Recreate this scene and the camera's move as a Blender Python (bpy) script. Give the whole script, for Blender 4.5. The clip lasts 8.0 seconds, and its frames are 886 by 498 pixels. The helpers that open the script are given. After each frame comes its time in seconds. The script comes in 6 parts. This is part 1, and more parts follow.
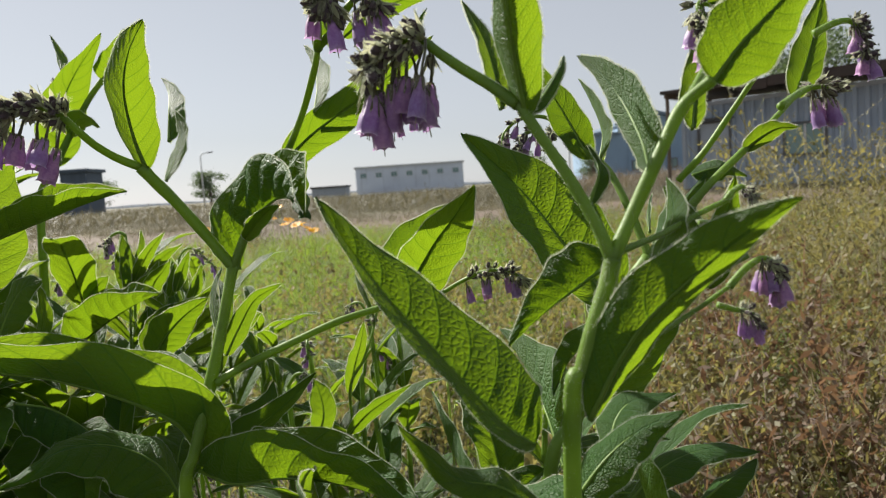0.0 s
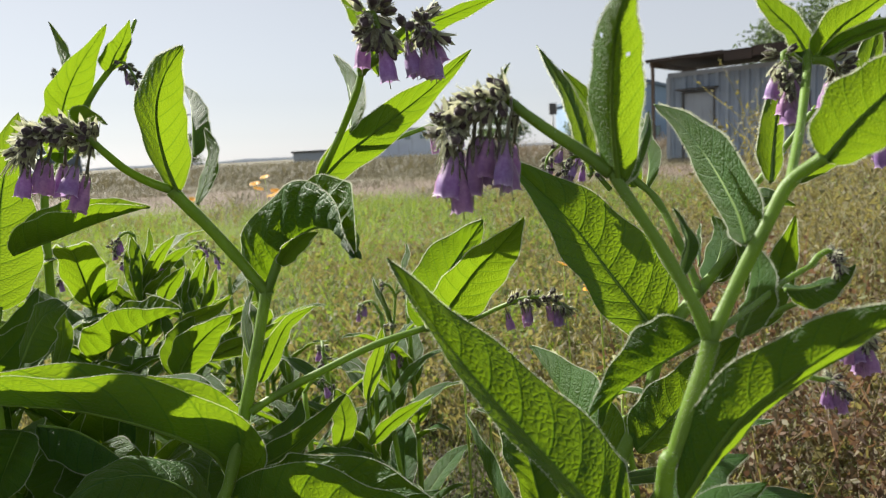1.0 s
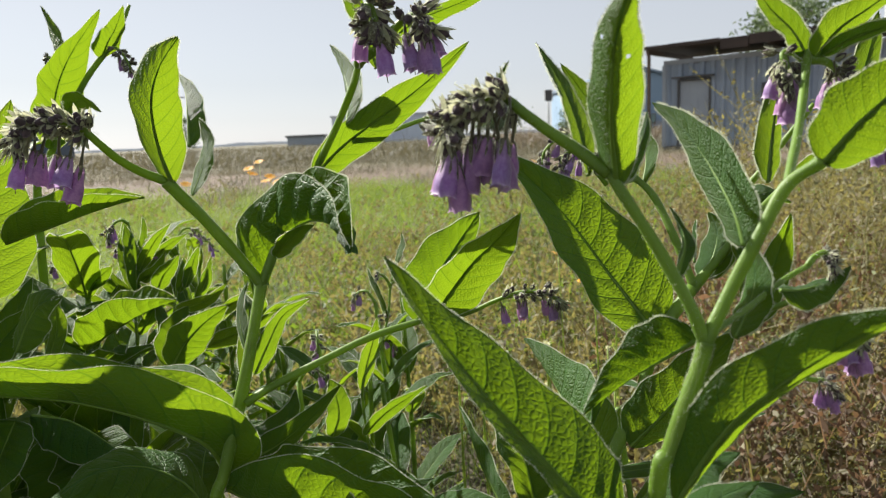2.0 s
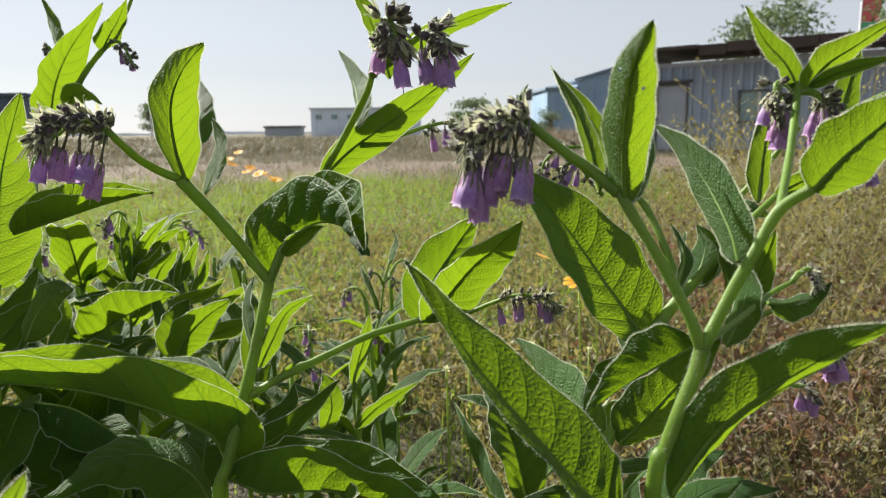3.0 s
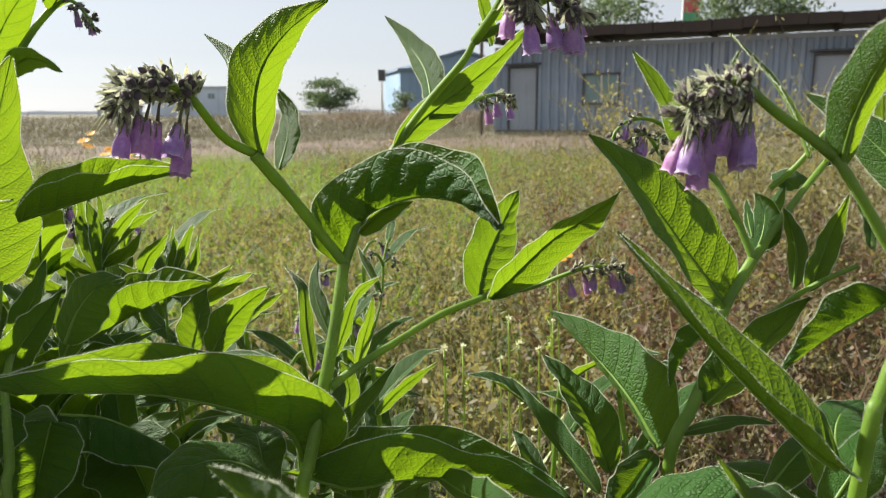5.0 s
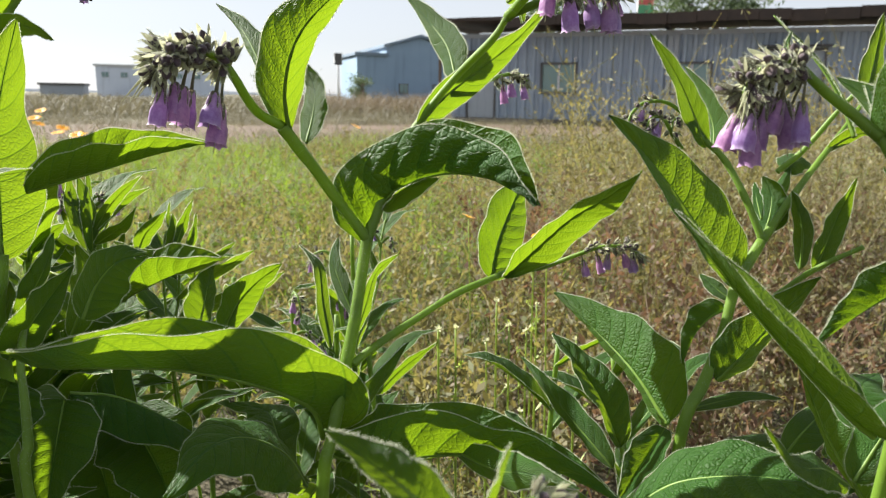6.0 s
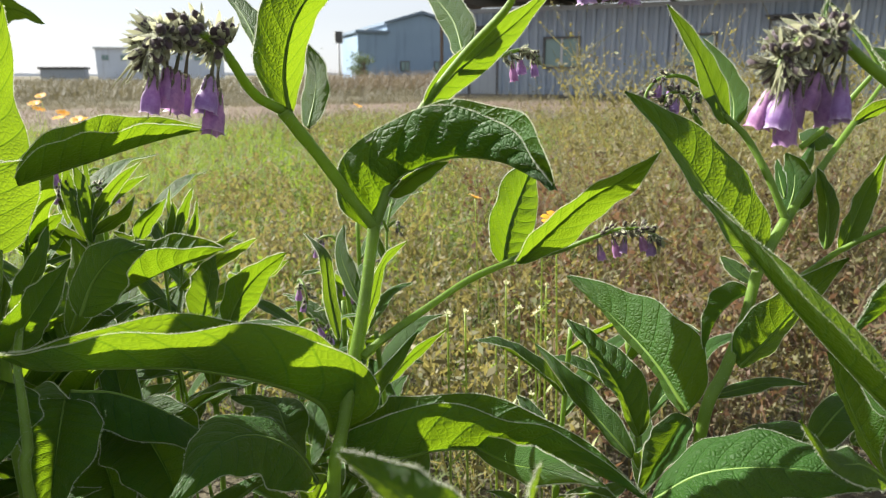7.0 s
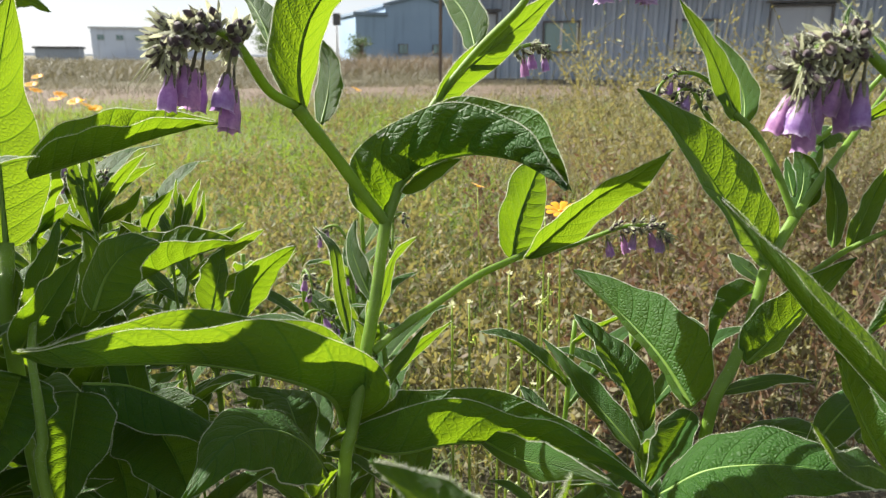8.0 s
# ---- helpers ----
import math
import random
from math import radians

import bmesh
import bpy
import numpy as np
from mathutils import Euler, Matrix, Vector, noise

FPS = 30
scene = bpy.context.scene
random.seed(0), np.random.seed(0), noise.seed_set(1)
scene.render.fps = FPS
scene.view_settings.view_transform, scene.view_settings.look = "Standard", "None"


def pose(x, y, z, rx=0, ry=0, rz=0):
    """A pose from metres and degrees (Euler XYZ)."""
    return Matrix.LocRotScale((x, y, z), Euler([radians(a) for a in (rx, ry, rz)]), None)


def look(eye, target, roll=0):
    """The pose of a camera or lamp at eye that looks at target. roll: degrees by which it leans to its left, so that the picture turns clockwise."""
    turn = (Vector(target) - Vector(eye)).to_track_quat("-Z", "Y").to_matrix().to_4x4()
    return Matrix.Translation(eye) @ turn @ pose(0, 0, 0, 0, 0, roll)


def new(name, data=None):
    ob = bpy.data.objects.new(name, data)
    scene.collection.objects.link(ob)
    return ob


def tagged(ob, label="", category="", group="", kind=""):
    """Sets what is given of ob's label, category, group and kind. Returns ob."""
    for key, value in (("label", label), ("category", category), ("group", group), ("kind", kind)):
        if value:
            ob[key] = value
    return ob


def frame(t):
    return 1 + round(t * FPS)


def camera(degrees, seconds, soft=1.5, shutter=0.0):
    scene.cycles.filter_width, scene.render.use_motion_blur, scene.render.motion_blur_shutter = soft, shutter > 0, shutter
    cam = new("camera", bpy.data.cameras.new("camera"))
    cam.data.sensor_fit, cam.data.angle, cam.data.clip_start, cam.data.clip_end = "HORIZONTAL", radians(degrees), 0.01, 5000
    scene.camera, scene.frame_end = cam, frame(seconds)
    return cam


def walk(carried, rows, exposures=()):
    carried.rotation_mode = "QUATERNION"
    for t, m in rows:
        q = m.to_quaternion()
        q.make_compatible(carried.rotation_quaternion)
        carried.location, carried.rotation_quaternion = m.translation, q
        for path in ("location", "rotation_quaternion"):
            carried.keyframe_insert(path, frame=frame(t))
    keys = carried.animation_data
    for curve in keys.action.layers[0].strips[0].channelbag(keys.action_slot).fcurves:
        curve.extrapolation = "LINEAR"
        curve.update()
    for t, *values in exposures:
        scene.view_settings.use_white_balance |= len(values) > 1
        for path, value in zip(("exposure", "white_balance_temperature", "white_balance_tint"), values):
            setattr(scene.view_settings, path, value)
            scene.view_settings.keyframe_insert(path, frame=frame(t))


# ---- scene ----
# -- camera --
cam = camera(65.1, 8.0, soft=1.05)
cam.data.dof.use_dof, cam.data.dof.focus_distance, cam.data.dof.aperture_fstop = True, 0.44, 18.0
EXPOSURES = [(0, 1.1), (0.5, 1.27), (1.0, 1.3), (2.5, 1.3), (3.5, 1.35), (4.5, 1.37), (6.0, 1.63), (8.0, 1.66)]
PATH = [
    (0, (0.0163, -0.0365, 0.6566), (0.0233, 1.9554, 0.4775), -3.81),
    (0.5, (0.0015, -0.0330, 0.6825), (0.0321, 1.9545, 0.4610), -3.87),
    (1, (-0.0196, -0.0191, 0.6971), (0.0333, 1.9606, 0.4175), -3.18),
    (1.2, (-0.0159, -0.0113, 0.6980), (0.0254, 1.9678, 0.4129), -3.64),
    (2.5, (-0.0276, -0.0261, 0.7066), (0.0745, 1.9432, 0.3725), -1.53),
    (3, (-0.0389, -0.0361, 0.7104), (0.0982, 1.9311, 0.3770), -0.66),
    (3.5, (-0.0631, -0.0463, 0.7042), (0.1408, 1.9150, 0.3698), -1.00),
    (4, (-0.1078, -0.0394, 0.7006), (0.1979, 1.9082, 0.3640), -0.37),
    (4.5, (-0.1469, -0.0127, 0.7075), (0.2789, 1.9071, 0.3425), -0.78),
    (6, (-0.2236, 0.0145, 0.6994), (0.4349, 1.8542, 0.2728), 0.87),
    (6.5, (-0.2246, 0.0282, 0.7030), (0.4264, 1.8632, 0.2456), 0.43),
    (7, (-0.2206, 0.0334, 0.7006), (0.4204, 1.8639, 0.2126), -0.22),
    (7.5, (-0.2268, 0.0365, 0.7068), (0.4192, 1.8597, 0.1981), 0.18),
    (8, (-0.2287, 0.0368, 0.7079), (0.4175, 1.8533, 0.1762), 0.34),
]
walk(cam, [(t, look(eye, target, roll)) for t, eye, target, roll in PATH], EXPOSURES)

# -- world and sun --
SUN_UP, SUN_TURN = radians(37), radians(-46)     # height, and turn from straight ahead (negative: to the left)
world = bpy.data.worlds.new("sky")
scene.world = world
world.use_nodes = True
wn = world.node_tree.nodes
sky = wn.new("ShaderNodeTexSky")
sky.sky_type, sky.sun_disc = "NISHITA", False
sky.sun_elevation, sky.sun_rotation = SUN_UP, SUN_TURN
sky.air_density, sky.dust_density, sky.ozone_density = 1.0, 0.35, 1.5
wn["Background"].inputs["Strength"].default_value = 0.043
pale = wn.new("ShaderNodeHueSaturation")          # thin haze takes the colour out of the sky
pale.inputs["Saturation"].default_value = 0.36
world.node_tree.links.new(sky.outputs[0], pale.inputs["Color"])
haze = wn.new("ShaderNodeMix")                        # even white haze over the whole sky
haze.data_type = "RGBA"
haze.inputs[0].default_value, haze.inputs[7].default_value = 0.5, (6.4, 6.8, 7.6, 1)
world.node_tree.links.new(pale.outputs[0], haze.inputs[6])
world.node_tree.links.new(haze.outputs[2], wn["Background"].inputs["Color"])
sun = new("sun", bpy.data.lights.new("sun", "SUN"))
sun.data.energy, sun.data.angle, sun.data.color = 5.0, radians(0.6), (1.0, 0.95, 0.86)
to_sun = Vector((math.sin(SUN_TURN) * math.cos(SUN_UP), math.cos(SUN_TURN) * math.cos(SUN_UP), math.sin(SUN_UP)))
sun.matrix_world = look(to_sun * 50, (0, 0, 0))


# -- materials --
class Nodes:
    """Short hand for wiring a node material."""
    def __init__(self, name):
        self.mat = bpy.data.materials.new(name)
        self.mat.use_nodes = True
        self.t = self.mat.node_tree
        self.t.nodes.clear()
        self.out = self.t.nodes.new("ShaderNodeOutputMaterial")

    def n(self, kind, **kw):
        node = self.t.nodes.new("ShaderNode" + kind)
        for k, v in kw.items():
            if k in node.inputs.keys():
                self.put(v, node.inputs[k])
        return node

    def put(self, v, socket):
        if isinstance(v, bpy.types.NodeSocket):
            self.t.links.new(v, socket)
        elif isinstance(v, tuple) and len(v) == 3 and socket.type == "RGBA":
            socket.default_value = (*v, 1)
        else:
            socket.default_value = v

    def uv(self):
        return self.n("TexCoord").outputs["UV"]

    def at(self):
        return self.n("TexCoord").outputs["Object"]

    def noise(self, vec, scale, detail=4, rough=0.55):
        k = self.n("TexNoise", Scale=scale, Detail=detail, Roughness=rough)
        self.put(vec, k.inputs["Vector"])
        return k.outputs["Fac"]

    def ramp(self, fac, *stops):
        k = self.n("ValToRGB")
        self.put(fac, k.inputs["Fac"])
        e = k.color_ramp.elements
        while len(e) < len(stops):
            e.new(0.5)
        for el, (p, c) in zip(e, stops):
            el.position, el.color = p, ((*c, 1) if isinstance(c, tuple) else (c, c, c, 1))
        return k.outputs["Color"]

    def mix(self, fac, a, b, how="MIX"):
        k = self.t.nodes.new("ShaderNodeMix")
        k.data_type, k.blend_type = "RGBA", how
        for v, i in ((fac, 0), (a, 6), (b, 7)):
            self.put(v, k.inputs[i])
        return k.outputs[2]

    def math(self, op, a, b=0.5, c=0.0):
        k = self.t.nodes.new("ShaderNodeMath")
        k.operation = op
        for v, i in ((a, 0), (b, 1), (c, 2)):
            self.put(v, k.inputs[i])
        return k.outputs[0]

    def bump(self, height, strength, distance):
        k = self.n("Bump", Strength=strength, Distance=distance)
        self.put(height, k.inputs["Height"])
        return k.outputs["Normal"]

    def surface(self, color, rough=0.6, normal=None, **kw):
        k = self.n("BsdfPrincipled", **{"Base Color": color, "Roughness": rough})
        for name, v in kw.items():
            self.put(v, k.inputs[name.replace("_", " ")])
        if normal is not None:
            self.put(normal, k.inputs["Normal"])
        return k.outputs[0]

    def thin(self, front, color, share, normal=None):
        """Light that comes through a thin blade."""
        k = self.n("BsdfTranslucent", Color=color)
        if normal is not None:
            self.put(normal, k.inputs["Normal"])
        m = self.n("MixShader")
        for v, i in ((share, 0), (front, 1), (k.outputs[0], 2)):
            self.put(v, m.inputs[i])
        return m.outputs[0]

    def done(self, shader):
        self.put(shader, self.out.inputs["Surface"])
        return self.mat


def leaf_material():
    m = Nodes("comfrey_leaf")
    uv = m.uv()
    sep = m.n("SeparateXYZ")
    m.put(uv, sep.inputs[0])
    s, u = sep.outputs["X"], sep.outputs["Y"]
    away = m.math("ABSOLUTE", m.math("SUBTRACT", u, 0.5))
    # net of small veins, stretched along the blade
    spread = m.n("Mapping")
    m.put(uv, spread.inputs["Vector"])
    spread.inputs["Scale"].default_value = (48, 18, 1)
    cells = m.t.nodes.new("ShaderNodeTexVoronoi")
    cells.feature = "DISTANCE_TO_EDGE"
    wob = m.n("TexNoise", Scale=5.0, Detail=2.0)
    m.put(spread.outputs[0], wob.inputs["Vector"])
    m.put(m.mix(0.25, spread.outputs[0], wob.outputs["Color"], "ADD"), cells.inputs["Vector"])
    cells.inputs["Scale"].default_value = 1.0
    net = m.ramp(cells.outputs["Distance"], (0.0, 1.0), (0.10, 0.0))
    pillow = m.ramp(cells.outputs["Distance"], (0.0, 0.0), (0.22, 0.75), (0.45, 1.0))
    rib = m.ramp(away, (0.0, 1.0), (0.022, 0.6), (0.04, 0.0))
    lateral = m.math("MULTIPLY", m.math("SUBTRACT", s, m.math("MULTIPLY", m.math("POWER", m.math("MULTIPLY", away, 2.0), 1.4), 0.13)), 31.4)
    half = m.math("SIGN", m.math("SUBTRACT", u, 0.5))
    lateral = m.math("ABSOLUTE", m.math("SINE", m.math("ADD", lateral, m.math("MULTIPLY", half, 0.5))))
    lateral = m.ramp(lateral, (0.0, 1.0), (0.10, 0.7), (0.2, 0.0))
    veins = m.math("MAXIMUM", rib, m.math("MAXIMUM", m.math("MULTIPLY", net, 0.2), m.math("MULTIPLY", lateral, 0.75)))
    rnd = m.n("ObjectInfo").outputs["Random"]
    blotch = m.noise(m.at(), 28, 5)
    green = m.mix(m.ramp(blotch, (0.35, 0.0), (0.7, 1.0)), (0.011, 0.060, 0.004), (0.020, 0.088, 0.006))
    green = m.mix(m.math("MULTIPLY", rnd, 0.35), green, (0.034, 0.115, 0.012))
    color = m.mix(m.math("MULTIPLY", veins, 0.42), green, (0.065, 0.165, 0.03))
    hairs = m.noise(m.at(), 2600, 2, 0.7)
    lumps = m.math("ADD", m.math("ADD", m.math("MULTIPLY", m.math("MAXIMUM", rib, lateral), -0.7), m.math("MULTIPLY", pillow, 0.7)), m.math("MULTIPLY", m.noise(m.at(), 300, 3), 0.18))
    nor = m.bump(m.math("ADD", lumps, m.math("MULTIPLY", hairs, 0.06)), 0.65, 0.0018)
    soft = m.bump(lumps, 0.42, 0.0016)
    base = m.surface(color, m.ramp(blotch, (0.3, 0.46), (0.7, 0.6)), nor, Sheen_Weight=0.05, Sheen_Roughness=0.3, Sheen_Tint=(0.95, 0.97, 0.85), Specular_IOR_Level=0.38)
    glow = m.mix(m.math("MULTIPLY", veins, 0.85), m.mix(rnd, (0.175, 0.285, 0.006), (0.225, 0.34, 0.010)), (0.10, 0.20, 0.006))
    return m.done(m.thin(base, glow, 0.46, soft))


def plain_plant(name, a, b, thin_color=None, share=0.3, scale=120, rough=0.6, sheen=0.3):
    m = Nodes(name)
    rnd = m.n("ObjectInfo").outputs["Random"]
    f = m.noise(m.at(), scale, 4)
    c = m.mix(m.ramp(f, (0.3, 0.0), (0.7, 1.0)), a, b)
    c = m.mix(m.math("MULTIPLY", rnd, 0.25), c, tuple(0.6 * x for x in a))
    nor = m.bump(m.noise(m.at(), scale * 6, 3), 0.3, 0.0006)
    sh = m.surface(c, rough, nor, Sheen_Weight=sheen, Sheen_Roughness=0.35)
    if thin_color:
        sh = m.thin(sh, thin_color, share)
    return m.done(sh)


def bell_material():
    m = Nodes("purple_corolla")
    sep = m.n("SeparateXYZ")
    m.put(m.uv(), sep.inputs[0])
    along, rnd = sep.outputs["X"], m.n("ObjectInfo").outputs["Random"]
    streak = m.noise(m.at(), 480, 4, 0.65)
    tube = m.ramp(along, (0.0, (0.36, 0.25, 0.40)), (0.35, (0.40, 0.26, 0.49)), (0.7, (0.30, 0.20, 0.48)), (0.92, (0.45, 0.34, 0.58)), (1.0, (0.70, 0.60, 0.72)))
    tube = m.mix(m.math("MULTIPLY", m.math("POWER", rnd, 1.8), 0.85), tube, (0.54, 0.25, 0.44))
    tube = m.mix(m.math("MULTIPLY", m.ramp(streak, (0.38, 0.0), (0.62, 1.0)), 0.62), tube, (0.19, 0.07, 0.28))
    sh = m.surface(tube, 0.45, m.bump(streak, 0.5, 0.0006), Sheen_Weight=0.4, Sheen_Roughness=0.4)
    return m.done(m.thin(sh, m.mix(0.5, tube, (0.50, 0.30, 0.56)), 0.40))


def strands(name, colors, thin_color, share=0.4):
    """Blades, stalks and pods joined in one mesh, each piece with its own shade."""
    m = Nodes(name)
    isle = m.n("NewGeometry").outputs["Random Per Island"]
    c = m.ramp(isle, *[(i / max(1, len(colors) - 1), k) for i, k in enumerate(colors)])
    c = m.mix(m.math("MULTIPLY", m.noise(m.at(), 1.3, 3), 0.5), c, tuple(sum(k[i] for k in colors) / len(colors) * 0.7 for i in range(3)))
    return m.done(m.thin(m.surface(c, 0.65, None, Sheen_Weight=0.2), thin_color if thin_color else c, share))


LEAF = leaf_material()
STEM = plain_plant("hairy_green_stem", (0.15, 0.26, 0.027), (0.10, 0.19, 0.018), (0.36, 0.50, 0.03), 0.32, 90, 0.5, 0.1)
HAIR = plain_plant("white_hairs", (0.52, 0.55, 0.42), (0.44, 0.48, 0.34), (0.62, 0.65, 0.5), 0.5, 300, 0.5, 0.0)
CALYX = plain_plant("dark_hairy_calyx", (0.10, 0.10, 0.06), (0.17, 0.16, 0.095), (0.16, 0.15, 0.08), 0.25, 500, 0.7, 0.5)
SPENT = plain_plant("pale_hairy_sepals", (0.40, 0.40, 0.26), (0.26, 0.29, 0.15), (0.55, 0.55, 0.36), 0.4, 500, 0.6, 0.5)
BUD = plain_plant("dark_purple_bud", (0.045, 0.032, 0.042), (0.085, 0.055, 0.065), None, 0, 500, 0.85, 0.6)
BELL = bell_material()


# -- mesh helpers --
def obj(name, verts, faces, mats, parent=None, uvs=None, slots=None, smooth=True):
    me = bpy.data.meshes.new(name)
    me.from_pydata([tuple(v) for v in verts], [], faces)
    for k in (mats if isinstance(mats, (list, tuple)) else [mats]):
        me.materials.append(k)
    if uvs is not None:
        layer = me.uv_layers.new(name="UVMap")
        idx = np.empty(len(me.loops), dtype=np.int32)
        me.loops.foreach_get("vertex_index", idx)
        layer.data.foreach_set("uv", np.asarray(uvs, dtype=np.float32)[idx].ravel())
    if slots is not None:
        me.polygons.foreach_set("material_index", slots)
    me.polygons.foreach_set("use_smooth", [smooth] * len(me.polygons))
    me.update()
    ob = new(name, me)
    ob.parent = parent
    return ob


def part(name, bm, material, parent, label=""):
    me = bpy.data.meshes.new(name)
    bm.to_mesh(me)
    bm.free()
    me.materials.append(material)
    ob = new(name, me)
    ob.parent = parent
    return tagged(ob, label)


def spline(points, n):
    """A smooth line through the points, n + 1 places along it."""
    p = np.array(points, dtype=float)
    p = np.vstack([2 * p[0] - p[1], p, 2 * p[-1] - p[-2]])
    seg = len(p) - 3
    out = []
    for i in range(n + 1):
        q = min(i / n * seg, seg - 1e-9)
        k, t = int(q), q - int(q)
        a, b, c, d = p[k:k + 4]
        out.append(0.5 * (2 * b + (c - a) * t + (2 * a - 5 * b + 4 * c - d) * t * t + (3 * b - a - 3 * c + d) * t ** 3))
    return np.array(out)


def unit(v):
    return v / np.maximum(np.linalg.norm(v, axis=-1, keepdims=True), 1e-9)


class Mesh:
    """Collects vertices and faces of one mesh."""
    def __init__(self):
        self.v, self.f, self.uv, self.slot = [], [], [], []

    def add(self, verts, faces, slot=0, uv=None):
        k = len(self.v)
        self.v.extend(map(tuple, verts))
        self.f.extend(tuple(i + k for i in f) for f in faces)
        self.slot.extend([slot] * len(faces))
        self.uv.extend(uv if uv is not None else [(0.3, 0.3)] * len(verts))

    def tube(self, line, radii, sides=8, slot=0, ridge=0.0):
        line = np.asarray(line)
        tan = unit(np.gradient(line, axis=0))
        ref = np.array([0.13, -0.9, 0.41]) if abs(tan[0][2]) > 0.7 else np.array([0.1, 0.2, 0.97])
        a = unit(np.cross(tan, ref))
        b = np.cross(tan, a)
        ang = np.arange(sides) * 2 * np.pi / sides
        rad = np.asarray(radii)[:, None] * (1 + ridge * np.cos(ang * 4))[None, :]
        ring = line[:, None] + rad[..., None] * (np.cos(ang)[None, :, None] * a[:, None] + np.sin(ang)[None, :, None] * b[:, None])
        n = len(line)
        faces = [(i * sides + j, i * sides + (j + 1) % sides, (i + 1) * sides + (j + 1) % sides, (i + 1) * sides + j) for i in range(n - 1) for j in range(sides)]
        faces.append(tuple(range(sides))[::-1])
        faces.append(tuple((n - 1) * sides + j for j in range(sides)))
        uv = [(i / max(1, n - 1), j / sides) for i in range(n) for j in range(sides)]
        self.add(ring.reshape(-1, 3), faces, slot, uv)

    def hairs(self, roots, ways, lengths, width, slot):
        """Many fine hairs at once, each a thin pointed sliver."""
        ways = unit(np.asarray(ways))
        side = unit(np.cross(ways, np.array([0.31, 0.9, 0.3]))) * width / 2
        n = len(roots)
        v = np.stack([roots - side, roots + side, roots + ways * np.asarray(lengths)[:, None]], 1).reshape(-1, 3)
        self.add(v.tolist(), np.arange(3 * n).reshape(n, 3).tolist(), slot)

    def made(self, name, mats, parent=None, smooth=True):
        return obj(name, self.v, self.f, mats, parent, self.uv, self.slot, smooth)


# -- parts of a comfrey plant --
RNG = np.random.default_rng(7)


def plant(label):
    ob = new("comfrey_plant")
    return tagged(ob, label, "plant", "comfrey plants in the field")


def stem(owner, points, r0, r1, name="stem"):
    n = 10 * (len(points) - 1)
    line = spline(points, n)
    t = np.linspace(0, 1, n + 1)
    m = Mesh()
    m.tube(line, 0.9 * (r0 + (r1 - r0) * t) + 0.04 * r0 * np.sin(t * 19 + r0 * 9000), 12, 0, 0.06)
    tan = unit(np.gradient(line, axis=0))
    length = np.linalg.norm(np.diff(line, axis=0), axis=1).sum()
    c = int(length * 8000)
    k = RNG.random(c) * (n - 1)
    i, f = k.astype(int), (k % 1)[:, None]
    out = unit(np.cross(tan[i], RNG.normal(size=(c, 3))))
    roots = line[i] * (1 - f) + line[i + 1] * f + out * ((r0 + (r1 - r0) * k / n) * 0.87)[:, None]
    m.hairs(roots, out + 0.35 * RNG.normal(size=(c, 3)), RNG.uniform(0.0004, 0.0012, c), 0.00009, 1)
    return m.made(name, [STEM, HAIR], owner)


def cup(points, face, fold):
    """The ways in which both halves of a blade spread: face is the way its upper side looks, fold (degrees) how far they rise."""
    tan = unit(np.array(points[-1]) - np.array(points[0]))
    up = unit(np.array(face) - tan * (tan @ np.array(face)))
    side, f = np.cross(tan, up), radians(fold)
    return -side * math.cos(f) + up * math.sin(f), side * math.cos(f) + up * math.sin(f)


